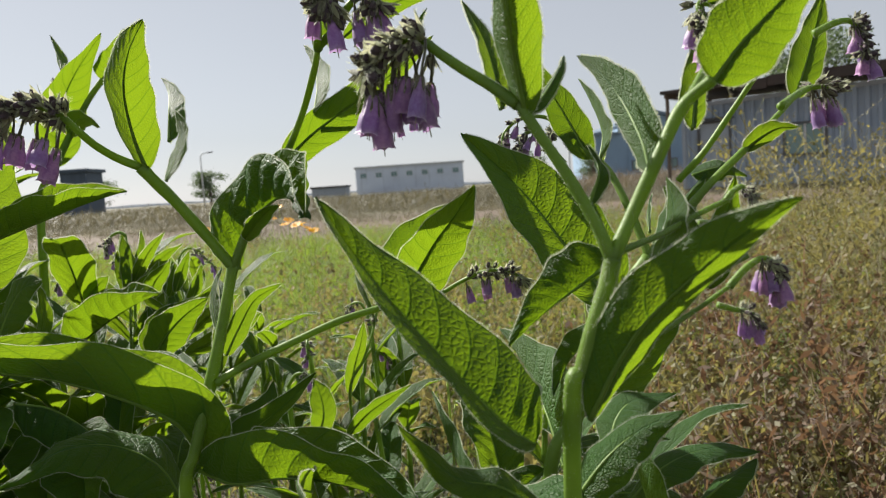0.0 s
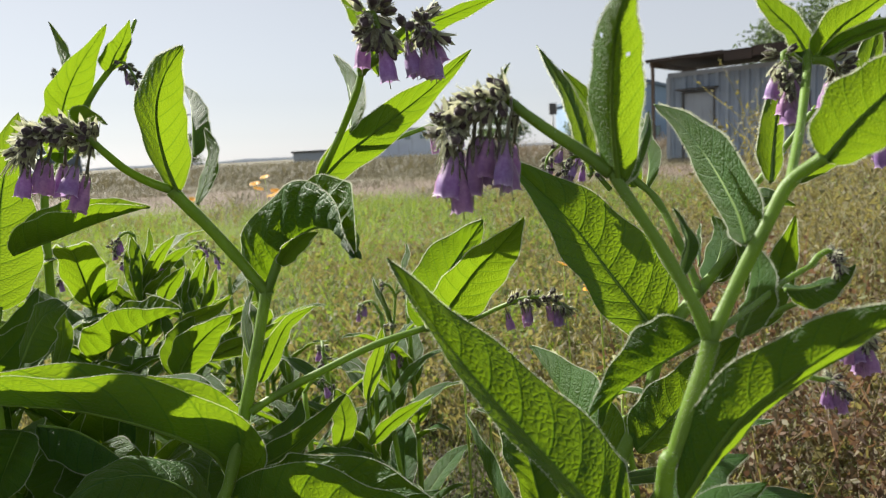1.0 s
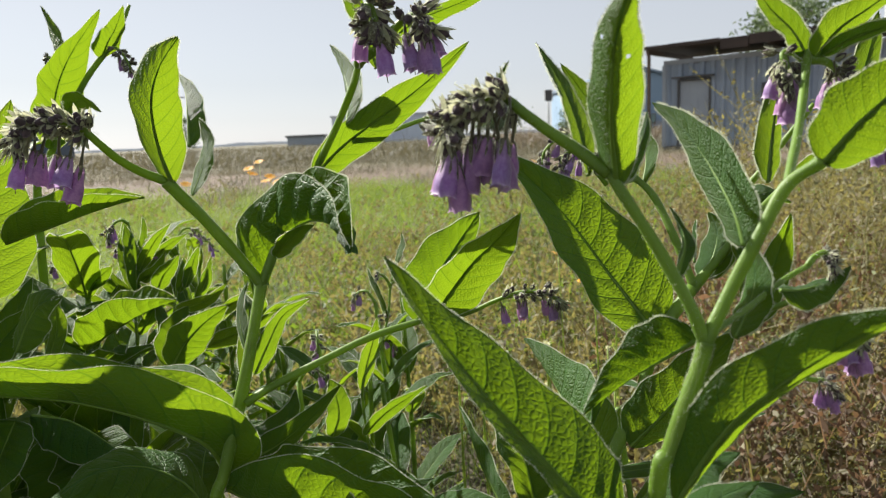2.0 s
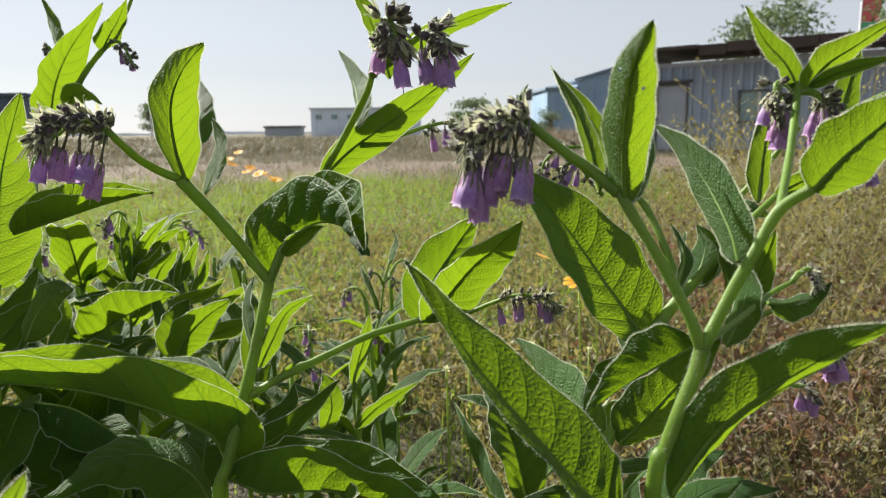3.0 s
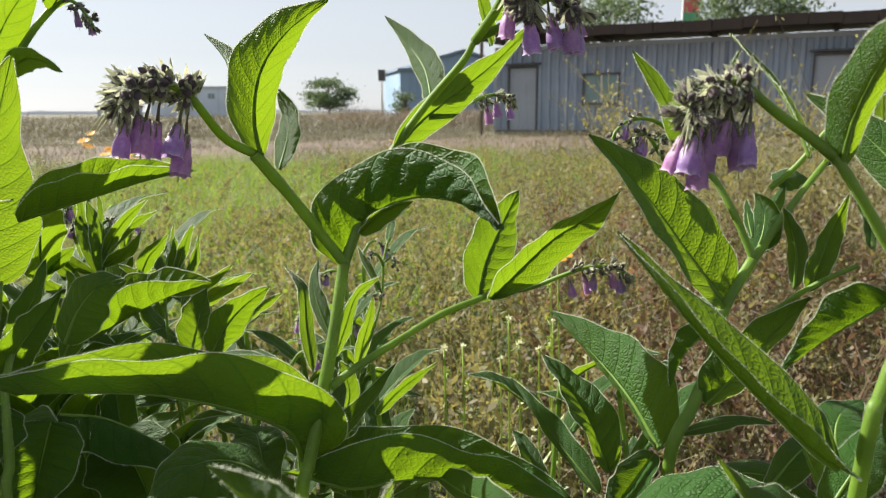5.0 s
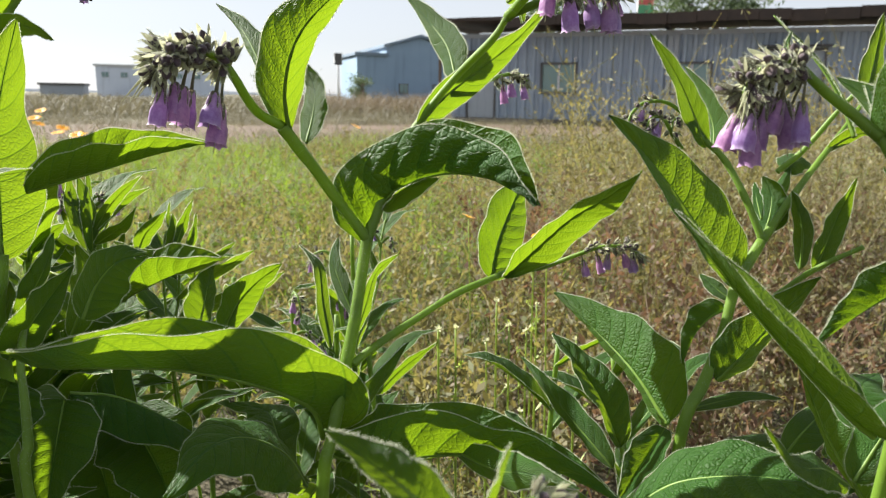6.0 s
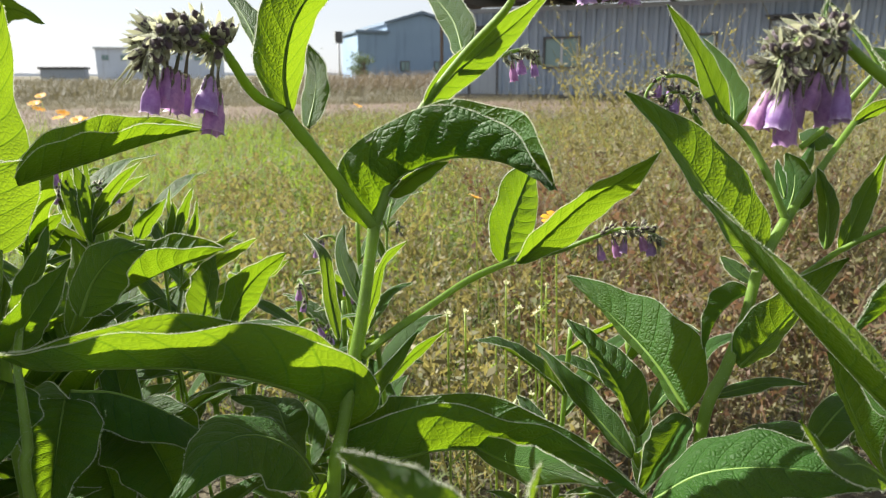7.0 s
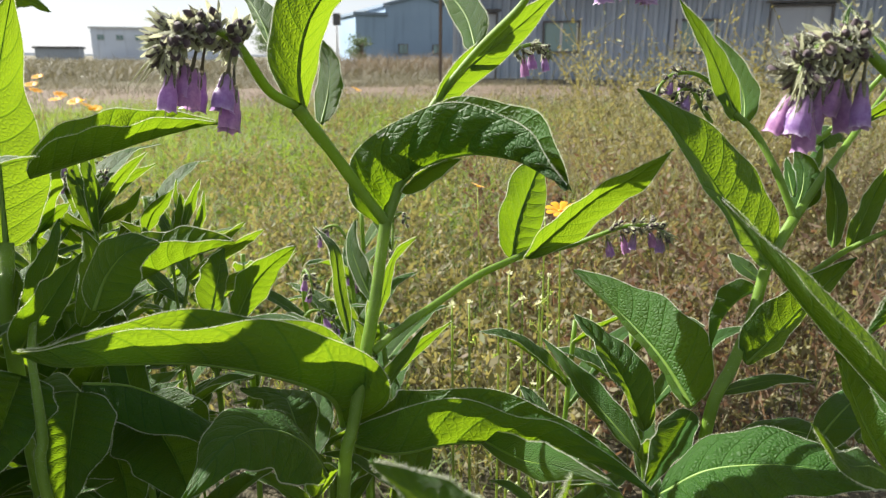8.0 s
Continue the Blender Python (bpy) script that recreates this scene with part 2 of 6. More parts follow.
def leaf(owner, points, width, one, other, wave=0.06, relief=1.0, hole=0, full=0.72):
    """A lance-shaped blade along the points; its two halves spread from the midrib along the ways one and other."""
    ns, nu = (80, 12) if width > 0.03 else (44, 7)
    line = spline(points, ns)
    s = np.linspace(0, 1, ns + 1)
    tan = unit(np.gradient(line, axis=0))
    length = np.linalg.norm(np.diff(line, axis=0), axis=1).sum()

    def spread(way):
        way = np.array(way)
        return unit(way[None] - (tan @ way)[:, None] * tan)

    def outline(peak):
        prof = np.sin(np.pi * np.clip(s, 0, 1) ** peak) ** 0.8 * (1 - 0.2 * s) + 0.06 * (1 - s)
        prof = prof / prof.max() * width / 2
        prof[-1] = width * 0.004
        return prof

    peaks = full if isinstance(full, tuple) else (full, full)
    ph = RNG.random() * 6.28
    a = np.linspace(0, 1, nu + 1)
    S, A = np.meshgrid(s, a, indexing="ij")
    halves, norms = [], []
    for sg, way, prof in ((-1, one, outline(peaks[0])), (1, other, outline(peaks[1]))):
        w = spread(way)
        nor = np.cross(tan, w) * -sg
        half = prof[:, None] * A * (1 + 0.05 * np.sin(S * 23 + ph * sg) * A)
        bend = 0.22 * A                                # each half bows a little towards its margin
        lanes = np.abs(np.sin((S - 0.13 * A ** 1.4) * 31.4 + 0.5 * sg)) ** 0.7
        quilt = 0.0013 * relief * lanes * (0.6 + 0.4 * np.abs(np.sin(A * 9.4 - S * 23 + ph))) * np.sin(np.pi * A) ** 0.6 * np.minimum(1, width / 0.05)
        ripple = wave * width * A ** 2 * (np.sin(S * 13 + ph + 1.7 * sg) * 0.55 + np.sin(S * 29 + 2.1 * ph + sg) * 0.25) * np.sin(np.pi * S) ** 0.5
        lift = quilt + ripple - half * np.sin(bend) * 0.6
        halves.append(line[:, None] + w[:, None] * (half * np.cos(bend))[..., None] + nor[:, None] * lift[..., None])
        norms.append(nor)
    pos = np.concatenate([halves[0][:, :0:-1], halves[1]], 1)
    U = np.concatenate([-a[:0:-1], a])
    m = Mesh()
    w = 2 * nu + 1
    gap = {(int(ns * 0.55), nu + 3), (int(ns * 0.62), nu - 5)} if hole else set()
    faces = [(i * w + j, i * w + j + 1, (i + 1) * w + j + 1, (i + 1) * w + j) for i in range(ns) for j in range(2 * nu) if (i, j) not in gap]
    uv = np.stack([np.repeat(s[:, None], w, 1), np.repeat(U[None] * 0.5 + 0.5, ns + 1, 0)], -1).reshape(-1, 2).tolist()
    m.add(pos.reshape(-1, 3), faces, 0, uv)
    # raised midrib under the blade
    under = unit(norms[0] + norms[1] + 1e-6)
    rib = line - under * (0.0003 + 0.006 * width * (1 - s))[:, None]
    m.tube(rib, np.maximum(0.00018, (0.0010 + 0.022 * width) * (1 - s) ** 1.2 * 0.8), 6, 1)
    # hairs along the margins
    for e in (0, 2 * nu):
        edge, inner = pos[:, e], pos[:, nu]
        c = int(length * 9000)
        k = RNG.random(c) * (ns - 1)
        i, f = k.astype(int), (k % 1)[:, None]
        m.hairs(edge[i] * (1 - f) + edge[i + 1] * f, unit(edge[i] - inner[i]) + 0.5 * RNG.normal(size=(c, 3)), RNG.uniform(0.0005, 0.0016, c), 0.00024, 2)
    return m.made("leaf", [LEAF, STEM, HAIR], owner)


def turned(rings, radii, sides, cut=0.0):
    """A round body along -z: rings of height and radius."""
    v, f, uv = [], [], []
    n = len(rings)
    for i, (z, r) in enumerate(zip(rings, radii)):
        for j in range(sides):
            a = 2 * math.pi * j / sides
            lobe = cut * math.cos(5 * a) * max(0.0, i / (n - 1) - 0.75) * 4
            flute = 1 + (0.085 * math.cos(5 * a + 0.6) if cut else 0)
            v.append((r * flute * (1 + 0.5 * lobe) * math.cos(a), r * flute * (1 + 0.5 * lobe) * math.sin(a), z - 0.0016 * lobe))
            uv.append((i / (n - 1), j / sides))
    f = [(i * sides + j, i * sides + (j + 1) % sides, (i + 1) * sides + (j + 1) % sides, (i + 1) * sides + j) for i in range(n - 1) for j in range(sides)]
    return v, f, uv


def sepals(m, slot, reach, width, open_, z0=0.0, hairy=2, count=5):
    """Pointed sepals round the -z axis with hairs."""
    for k in range(count):
        a = 2 * math.pi * (k + 0.3) / count
        out, side = np.array([math.cos(a), math.sin(a), 0]), np.array([-math.sin(a), math.cos(a), 0])
        pts, fs = [], []
        for i in range(6):
            q = i / 5
            r = 0.0012 + open_ * q
            w = width * (1 - q) ** 0.7 * (0.6 + 0.8 * q) + 0.00008
            c = out * r + np.array([0, 0, z0 - reach * q])
            pts += [c - side * w, c + out * 0.0005 * (1 - q), c + side * w]
        for i in range(5):
            fs += [(3 * i, 3 * i + 1, 3 * i + 4, 3 * i + 3), (3 * i + 1, 3 * i + 2, 3 * i + 5, 3 * i + 4)]
        m.add(pts, fs, slot)
        q = RNG.random((26, 1))
        c = out * (0.0015 + open_ * q) + side * RNG.uniform(-1, 1, (26, 1)) * width * (1 - q) + np.array([0, 0, 1]) * (z0 - reach * q)
        m.hairs(c, out + 0.6 * RNG.normal(size=(26, 3)) + np.array([0, 0, -0.5]), RNG.uniform(0.0007, 0.0018, 26), 0.00012, hairy)


def flower_mesh(stalk, long_, bell):
    """Hanging bell: corolla tube, flared mouth with five lobes, hairy dark calyx, nodding stalk above; hangs along -z."""
    m = Mesh()
    m.tube(np.array([(0, 0, stalk), (0.0009, 0.0004, 0.58 * stalk), (0.0006, 0, 0.15 * stalk), (0, 0.0003, -0.004)]), [0.0006, 0.0005, 0.0005, 0.0008], 6, 1)
    z = [-0.004, -0.006, -0.009, -0.0115, -0.013, -0.0155, -0.018, -0.0195, -0.0203]
    r = [0.0015, 0.0023, 0.0027, 0.0031, 0.0037, 0.0040, 0.0040, 0.0038, 0.0042]
    v, f, uv = turned([-0.004 + (k + 0.004) * long_ for k in z], [k * bell * 0.96 for k in r], 15, 0.3)
    m.add(v, f, 0, uv)
    sepals(m, 1, 0.0065, 0.0011, 0.0017, -0.0035)
    m.tube(np.array([(0, 0, -0.019 * long_), (0.0002, 0, -0.0235 * long_)]), [0.0002, 0.0002], 4, 3)
    ob = m.made("flower", [BELL, CALYX, HAIR, SPENT])
    me = ob.data
    bpy.data.objects.remove(ob)
    return me


def calyx_mesh(pale, open_):
    """A spent flower or a closed bud: pointed hairy sepals round a dark core, pointing along -z."""
    m = Mesh()
    m.tube(np.array([(0, 0, 0), (0.0002, 0, -0.002), (0, 0, -0.004)]), [0.0005, 0.0005, 0.0008], 6, 0)
    v, f, uv = turned([-0.0035, -0.0045, -0.006, -0.008, -0.0095, -0.0102], [0.0008, 0.0017, 0.0020, 0.0017, 0.0009, 0.0001], 10)
    m.add(v, f, 1, uv)
    sepals(m, 0, 0.0075 if pale else 0.006, 0.0015, open_, -0.0035)
    ob = m.made("bud", [SPENT if pale else CALYX, BUD, HAIR])
    me = ob.data
    bpy.data.objects.remove(ob)
    return me


FLOWERS = [flower_mesh(0.004, 0.88, 0.94), flower_mesh(0.004, 0.76, 1.04), flower_mesh(0.004, 0.96, 0.88)]
NODDING = [flower_mesh(0.012, 0.92, 0.92), flower_mesh(0.012, 0.80, 1.0), flower_mesh(0.012, 1.0, 0.86)]
BUDS = [calyx_mesh(False, 0.0008), calyx_mesh(False, 0.0016)]
SPENTS = [calyx_mesh(True, 0.0012), calyx_mesh(True, 0.0028)]


def needle_mesh():
    m = Mesh()
    for k in range(3):
        a = k * 2.1
        tip = np.array([0.0016 * math.cos(a), 0.0016 * math.sin(a), -0.017 + 0.002 * k])
        m.tube(np.array([(0, 0, 0), tip * 0.5 + np.array([0.0006, 0, 0]), tip]), [0.0006, 0.00045, 0.0001], 5, 0)
        m.hairs(tip * RNG.random((30, 1)), RNG.normal(size=(30, 3)), RNG.uniform(0.0006, 0.0014, 30), 0.0001, 1)
    ob = m.made("sepal", [SPENT, HAIR])
    me = ob.data
    bpy.data.objects.remove(ob)
    return me


NEEDLE = needle_mesh()


def piece(name, mesh, parent, at, way, size):
    ob = new(name, mesh)
    ob.parent = parent
    q = Vector((0, 0, -1)).rotation_difference(Vector(way))
    ob.matrix_basis = Matrix.LocRotScale(Vector(at), q @ Euler((0, 0, RNG.random() * 6.28)).to_quaternion(), (size,) * 3)
    return ob


def cluster(owner, points, flowers, buds, size=1.0, fringe=0):
    """A curled flower head: a bending stalk, open bells hanging below, buds and spent calyces in two rows on its back."""
    n = 8 * (len(points) - 1)
    line = spline(points, n)
    t = np.linspace(0, 1, n + 1)
    r = 0.0021 * size * (1 - 0.6 * t) + 0.0002
    m = Mesh()
    m.tube(line, r, 8, 0)
    tan = unit(np.gradient(line, axis=0))
    i = RNG.integers(0, n, 420)
    out = unit(np.cross(tan[i], RNG.normal(size=(420, 3))))
    m.hairs(line[i] + out * r[i][:, None] * 0.9, out + 0.4 * RNG.normal(size=(420, 3)), RNG.uniform(0.0006, 0.0016, 420), 0.0001, 1)
    head = m.made("flower_head", [STEM, HAIR], owner)
    down = np.array([0, 0, -1.0])
    for k in range(flowers):
        q = 0.42 + 0.5 * (k + 0.5) / flowers
        i = int(q * n)
        way = unit(down + 0.16 * RNG.normal(size=3) + 0.18 * tan[i])
        off = np.cross(tan[i], down) * (0.0045 if k % 2 else -0.0045) * size
        big = size * RNG.uniform(0.86, 1.08)
        piece("flower", (NODDING if size > 1.1 and fringe else FLOWERS)[int(RNG.integers(3))], head, line[i] + off * RNG.uniform(0.2, 0.9) + way * big * (0.01 if size > 1.1 and fringe else 0.003), way, big)
    for k in range(buds):
        q = 0.45 + 0.55 * (k + 0.5) / buds
        i = min(n, int(q * n))
        sg = 1 if k % 2 else -1
        lat = unit(np.cross(tan[i], down))
        way = unit(sg * lat * RNG.uniform(0.2, 0.9) - down * RNG.uniform(-0.75, 0.55) + tan[i] * RNG.uniform(0.1, 0.7) + 0.15 * RNG.normal(size=3))
        pale = RNG.random() < (0.68 if fringe else 0.3)
        piece("calyx" if pale else "bud", (SPENTS if pale else BUDS)[int(RNG.integers(2))], head, line[i] + way * r[i] * 0.5, way, size * RNG.uniform(0.75, 1.1))
    if fringe:
        for k in range(6):
            i = int(n * RNG.uniform(0.55, 1.0))
            way = unit(tan[i] * RNG.uniform(0.6, 1.2) + down * RNG.uniform(-0.1, 0.9) + 0.3 * RNG.normal(size=3))
            piece("sepal", NEEDLE, head, line[i] + way * r[i] * 0.6, way, size * RNG.uniform(0.7, 1.15))
    return head


# -- comfrey plants --
middle = plant("tall comfrey plant with three branches, purple bell flowers, hairy leaves")
stem(middle, [(-0.17, 0.43, -0.02), (-0.169, 0.427, 0.1011), (-0.167, 0.4209, 0.2223), (-0.1643, 0.4127, 0.3434), (-0.1609, 0.4026, 0.4646), (-0.1538, 0.4075, 0.4938), (-0.1442, 0.4153, 0.5298), (-0.1357, 0.4217, 0.5628), (-0.1292, 0.4279, 0.5923), (-0.1248, 0.4317, 0.6125)], 0.0050, 0.0039)
stem(middle, [(-0.1241, 0.4313, 0.611), (-0.1425, 0.4324, 0.6365), (-0.1577, 0.4293, 0.658), (-0.1689, 0.4254, 0.6725), (-0.1758, 0.423, 0.6821)], 0.0037, 0.0043, "branch")
stem(middle, [(-0.1248, 0.4314, 0.611), (-0.1134, 0.4362, 0.6371), (-0.1023, 0.4414, 0.6596), (-0.088, 0.4471, 0.6815), (-0.0692, 0.4307, 0.7106), (-0.055, 0.4046, 0.7333), (-0.05, 0.3957, 0.7455)], 0.0034, 0.0021, "branch")
stem(middle, [(-0.1384, 0.4155, 0.5365), (-0.1232, 0.4207, 0.5445), (-0.0918, 0.4332, 0.5561), (-0.0584, 0.4463, 0.5673), (-0.0234, 0.4565, 0.5746), (-0.0013, 0.4593, 0.5816)], 0.0030, 0.0024, "branch")
leaf(middle, [(-0.1723, 0.422, 0.6799), (-0.1749, 0.4129, 0.702), (-0.1706, 0.3959, 0.7266), (-0.1575, 0.3765, 0.745), (-0.1384, 0.3553, 0.7586)], 0.0386, (-0.842, 0.48, 0.245), (0.668, 0.723, -0.173), wave=0.05)
leaf(middle, [(-0.162, 0.4263, 0.6723), (-0.1563, 0.4345, 0.6891), (-0.1541, 0.4431, 0.7056), (-0.161, 0.4531, 0.7215)], 0.0164, (-0.789, 0.613, 0.032), (0.707, -0.707, -0.03))
leaf(middle, [(-0.178, 0.4804, 0.7031), (-0.1827, 0.4986, 0.7257), (-0.1905, 0.5224, 0.7444), (-0.2034, 0.5474, 0.7609)], 0.0248, (-0.184, 0.98, -0.072), (0.783, 0.378, 0.494))
leaf(middle, [(-0.1257, 0.4438, 0.6087), (-0.1193, 0.4397, 0.6235), (-0.106, 0.4288, 0.6421), (-0.0865, 0.4031, 0.6544), (-0.0702, 0.3757, 0.6552), (-0.0627, 0.3556, 0.6508), (-0.0555, 0.3374, 0.645)], 0.0673, (-0.255, -0.141, 0.957), (0.058, 0.649, 0.758), wave=0.04, relief=3.0, full=(0.66, 1.05))
leaf(middle, [(-0.1147, 0.4321, 0.63), (-0.105, 0.4252, 0.6403), (-0.0938, 0.4166, 0.6485), (-0.0848, 0.4106, 0.6516)], 0.0150, (-0.184, -0.913, 0.363), (0.453, -0.534, -0.714))
leaf(middle, [(-0.088, 0.4469, 0.6803), (-0.0675, 0.4541, 0.6994), (-0.0384, 0.4612, 0.7191), (-0.0082, 0.4684, 0.7406), (0.0211, 0.4805, 0.7662)], 0.0307, (-0.485, -0.772, 0.412), (0.637, 0.387, -0.666))
leaf(middle, [(-0.0635, 0.4435, 0.7128), (-0.063, 0.4623, 0.7328), (-0.0681, 0.4867, 0.7506), (-0.0782, 0.5125, 0.7722)], 0.0245, (-0.209, 0.978, -0.012), (0.738, -0.634, 0.23), relief=1.3)
leaf(middle, [(-0.0375, 0.4243, 0.757), (-0.0173, 0.4258, 0.7715), (0.0099, 0.4317, 0.7825), (0.0413, 0.4375, 0.7938)], 0.0184, (-0.262, -0.934, 0.244), (0.41, 0.64, -0.65))
leaf(middle, [(-0.0398, 0.3963, 0.7422), (-0.0467, 0.3956, 0.7652), (-0.0529, 0.3936, 0.7811), (-0.0625, 0.3971, 0.7977)], 0.0175, (-0.328, -0.899, -0.292), (0.845, 0.351, 0.403))
leaf(middle, [(-0.0167, 0.4581, 0.5726), (-0.0014, 0.4396, 0.5978), (0.0135, 0.4207, 0.6211), (0.0268, 0.399, 0.6382), (0.039, 0.3817, 0.6565)], 0.0440, (-0.452, -0.802, 0.391), (0.682, 0.241, -0.691))
leaf(middle, [(-0.0235, 0.4689, 0.5693), (-0.0123, 0.4818, 0.5949), (0.0071, 0.4995, 0.6198), (0.0269, 0.5168, 0.6426)], 0.0520, (-0.722, -0.571, 0.391), (0.876, 0.167, -0.453))
leaf(middle, [(-0.1574, 0.422, 0.4858), (-0.1659, 0.4124, 0.5113), (-0.1954, 0.4017, 0.534), (-0.2358, 0.3936, 0.5519), (-0.2737, 0.3806, 0.5633), (-0.2975, 0.3692, 0.5708), (-0.3116, 0.3613, 0.5836)], 0.0721, (0.275, 0.607, 0.746), (0.216, -0.399, 0.891), wave=0.07, relief=0.9, full=0.52)
leaf(middle, [(-0.1557, 0.4163, 0.4778), (-0.1285, 0.405, 0.4712), (-0.0945, 0.3964, 0.4762), (-0.0555, 0.3805, 0.4765), (-0.0246, 0.358, 0.4741), (0.0044, 0.3237, 0.4653)], 0.0773, (-0.101, -0.402, 0.91), (0.445, 0.618, 0.649), wave=0.05, relief=2.0, full=0.62)
leaf(middle, [(-0.169, 0.4161, 0.4579), (-0.1819, 0.4159, 0.4828), (-0.2048, 0.407, 0.5017), (-0.2267, 0.384, 0.5093), (-0.2493, 0.3564, 0.4979)], 0.0606, (0.031, -0.872, -0.488), (0.01, 1, -0.008), wave=0.07, relief=1.6)
leaf(middle, [(-0.1346, 0.4215, 0.5628), (-0.1412, 0.433, 0.5817), (-0.1439, 0.4444, 0.5972), (-0.1388, 0.4531, 0.6106)], 0.0125, (-0.62, 0.761, -0.191), (0.795, -0.584, 0.163))
leaf(middle, [(-0.1337, 0.4268, 0.5523), (-0.1257, 0.4335, 0.5688), (-0.1155, 0.4453, 0.5868), (-0.098, 0.4543, 0.5956)], 0.0174, (-0.349, -0.81, 0.471), (0.57, 0.577, -0.586))
leaf(middle, [(-0.1463, 0.4492, 0.5358), (-0.1478, 0.467, 0.5612), (-0.1478, 0.4836, 0.5842), (-0.158, 0.5013, 0.5967)], 0.0136, (-0.571, -0.814, 0.107), (0.848, 0.527, 0.047))
leaf(middle, [(-0.1515, 0.4289, 0.4907), (-0.1334, 0.4442, 0.4903), (-0.1095, 0.4605, 0.5021), (-0.0834, 0.4784, 0.5236)], 0.0230, (-0.628, -0.264, 0.733), (0.505, 0.566, -0.651))
leaf(middle, [(-0.1523, 0.4425, 0.5001), (-0.1351, 0.4676, 0.4943), (-0.1233, 0.487, 0.5015), (-0.1217, 0.5004, 0.5136)], 0.0190, (-0.757, -0.319, 0.57), (0.704, 0.425, -0.569))
leaf(middle, [(-0.1586, 0.4169, 0.502), (-0.1776, 0.4367, 0.5402), (-0.1983, 0.4519, 0.5496), (-0.2324, 0.4667, 0.5451)], 0.0269, (-0.011, -0.998, 0.063), (0.349, 0.862, 0.368))
leaf(middle, [(-0.0782, 0.3996, 0.4773), (-0.0678, 0.3543, 0.4853), (-0.0671, 0.3152, 0.5044), (-0.0555, 0.2806, 0.5133)], 0.0237, (0.13, -0.221, 0.966), (0.095, 0.478, -0.873))
leaf(middle, [(-0.1805, 0.4322, 0.4626), (-0.1835, 0.4596, 0.4808), (-0.1883, 0.4835, 0.4824), (-0.2133, 0.5129, 0.477)], 0.0383, (-0.482, -0.872, 0.084), (0.602, 0.796, 0.057), relief=1.8)
cluster(middle, [(-0.1758, 0.423, 0.6821), (-0.1882, 0.4168, 0.6888), (-0.1955, 0.4049, 0.6967), (-0.2012, 0.3951, 0.706), (-0.2077, 0.3895, 0.7149), (-0.2172, 0.3857, 0.7199), (-0.2267, 0.3821, 0.7203), (-0.234, 0.3785, 0.7165), (-0.2375, 0.376, 0.7109)], 6, 54, 1.3, fringe=1)
cluster(middle, [(-0.05, 0.3956, 0.7448), (-0.0464, 0.3765, 0.7563), (-0.0435, 0.3624, 0.7668), (-0.0401, 0.3542, 0.77), (-0.037, 0.3506, 0.7635), (-0.0363, 0.3491, 0.7559)], 2, 30, 1.35)
cluster(middle, [(-0.0506, 0.3958, 0.7455), (-0.0359, 0.3794, 0.753), (-0.0255, 0.3637, 0.7612), (-0.0158, 0.3557, 0.7647), (-0.0105, 0.3508, 0.7595), (-0.0113, 0.35, 0.754)], 4, 26, 1.2)
cluster(middle, [(-0.0632, 0.4572, 0.7033), (-0.0367, 0.4743, 0.7074), (-0.0123, 0.4923, 0.7147), (0.0069, 0.5, 0.7175), (0.0146, 0.4979, 0.7122)], 3, 24, 0.85, fringe=1)
cluster(middle, [(-0.0076, 0.467, 0.5729), (0.0121, 0.4531, 0.5798), (0.0284, 0.439, 0.5902), (0.0446, 0.4296, 0.5976), (0.06, 0.4221, 0.5981), (0.0688, 0.4175, 0.5921)], 5, 30, 0.85, fringe=1)

near = plant("comfrey plant with pale hairy stem and heavy purple flower cluster")
stem(near, [(0.055, 0.235, -0.02), (0.0556, 0.2325, 0.1269), (0.0568, 0.2274, 0.2737), (0.0584, 0.2204, 0.4206), (0.0603, 0.2119, 0.5674), (0.0656, 0.2127, 0.5861), (0.0714, 0.2126, 0.6048), (0.0763, 0.2136, 0.6184), (0.0786, 0.2138, 0.6265)], 0.0043, 0.0033)
stem(near, [(0.0782, 0.2136, 0.6253), (0.0739, 0.2161, 0.6383), (0.0653, 0.2228, 0.6574), (0.0551, 0.2286, 0.6761), (0.0497, 0.2326, 0.6862)], 0.0027, 0.0023, "branch")
stem(near, [(0.0778, 0.2137, 0.6253), (0.0886, 0.2165, 0.6451), (0.0981, 0.2161, 0.6637), (0.1068, 0.2163, 0.6795), (0.1164, 0.2121, 0.688)], 0.0029, 0.0023, "branch")
stem(near, [(0.1079, 0.2182, 0.6793), (0.1283, 0.2488, 0.6979), (0.1431, 0.2717, 0.7177), (0.1503, 0.2837, 0.7309)], 0.0018, 0.0019, "branch")
leaf(near, [(0.052, 0.2314, 0.6802), (0.0479, 0.2231, 0.7015), (0.0448, 0.2112, 0.7207), (0.0442, 0.2003, 0.734), (0.046, 0.192, 0.7453)], 0.0238, (-0.467, 0.871, 0.15), (0.981, 0.157, -0.115), wave=0.05, hole=1)
leaf(near, [(0.0438, 0.2388, 0.6853), (0.0421, 0.2491, 0.7036), (0.0392, 0.2621, 0.7196), (0.0326, 0.281, 0.7389)], 0.0119, (-0.464, -0.876, -0.131), (0.849, 0.447, 0.281), relief=1.4)
leaf(near, [(0.0538, 0.2317, 0.6823), (0.061, 0.2408, 0.6901), (0.0692, 0.2523, 0.7006), (0.0741, 0.2635, 0.7085)], 0.0072, (-0.154, 0.974, 0.164), (0.905, 0.296, -0.306))
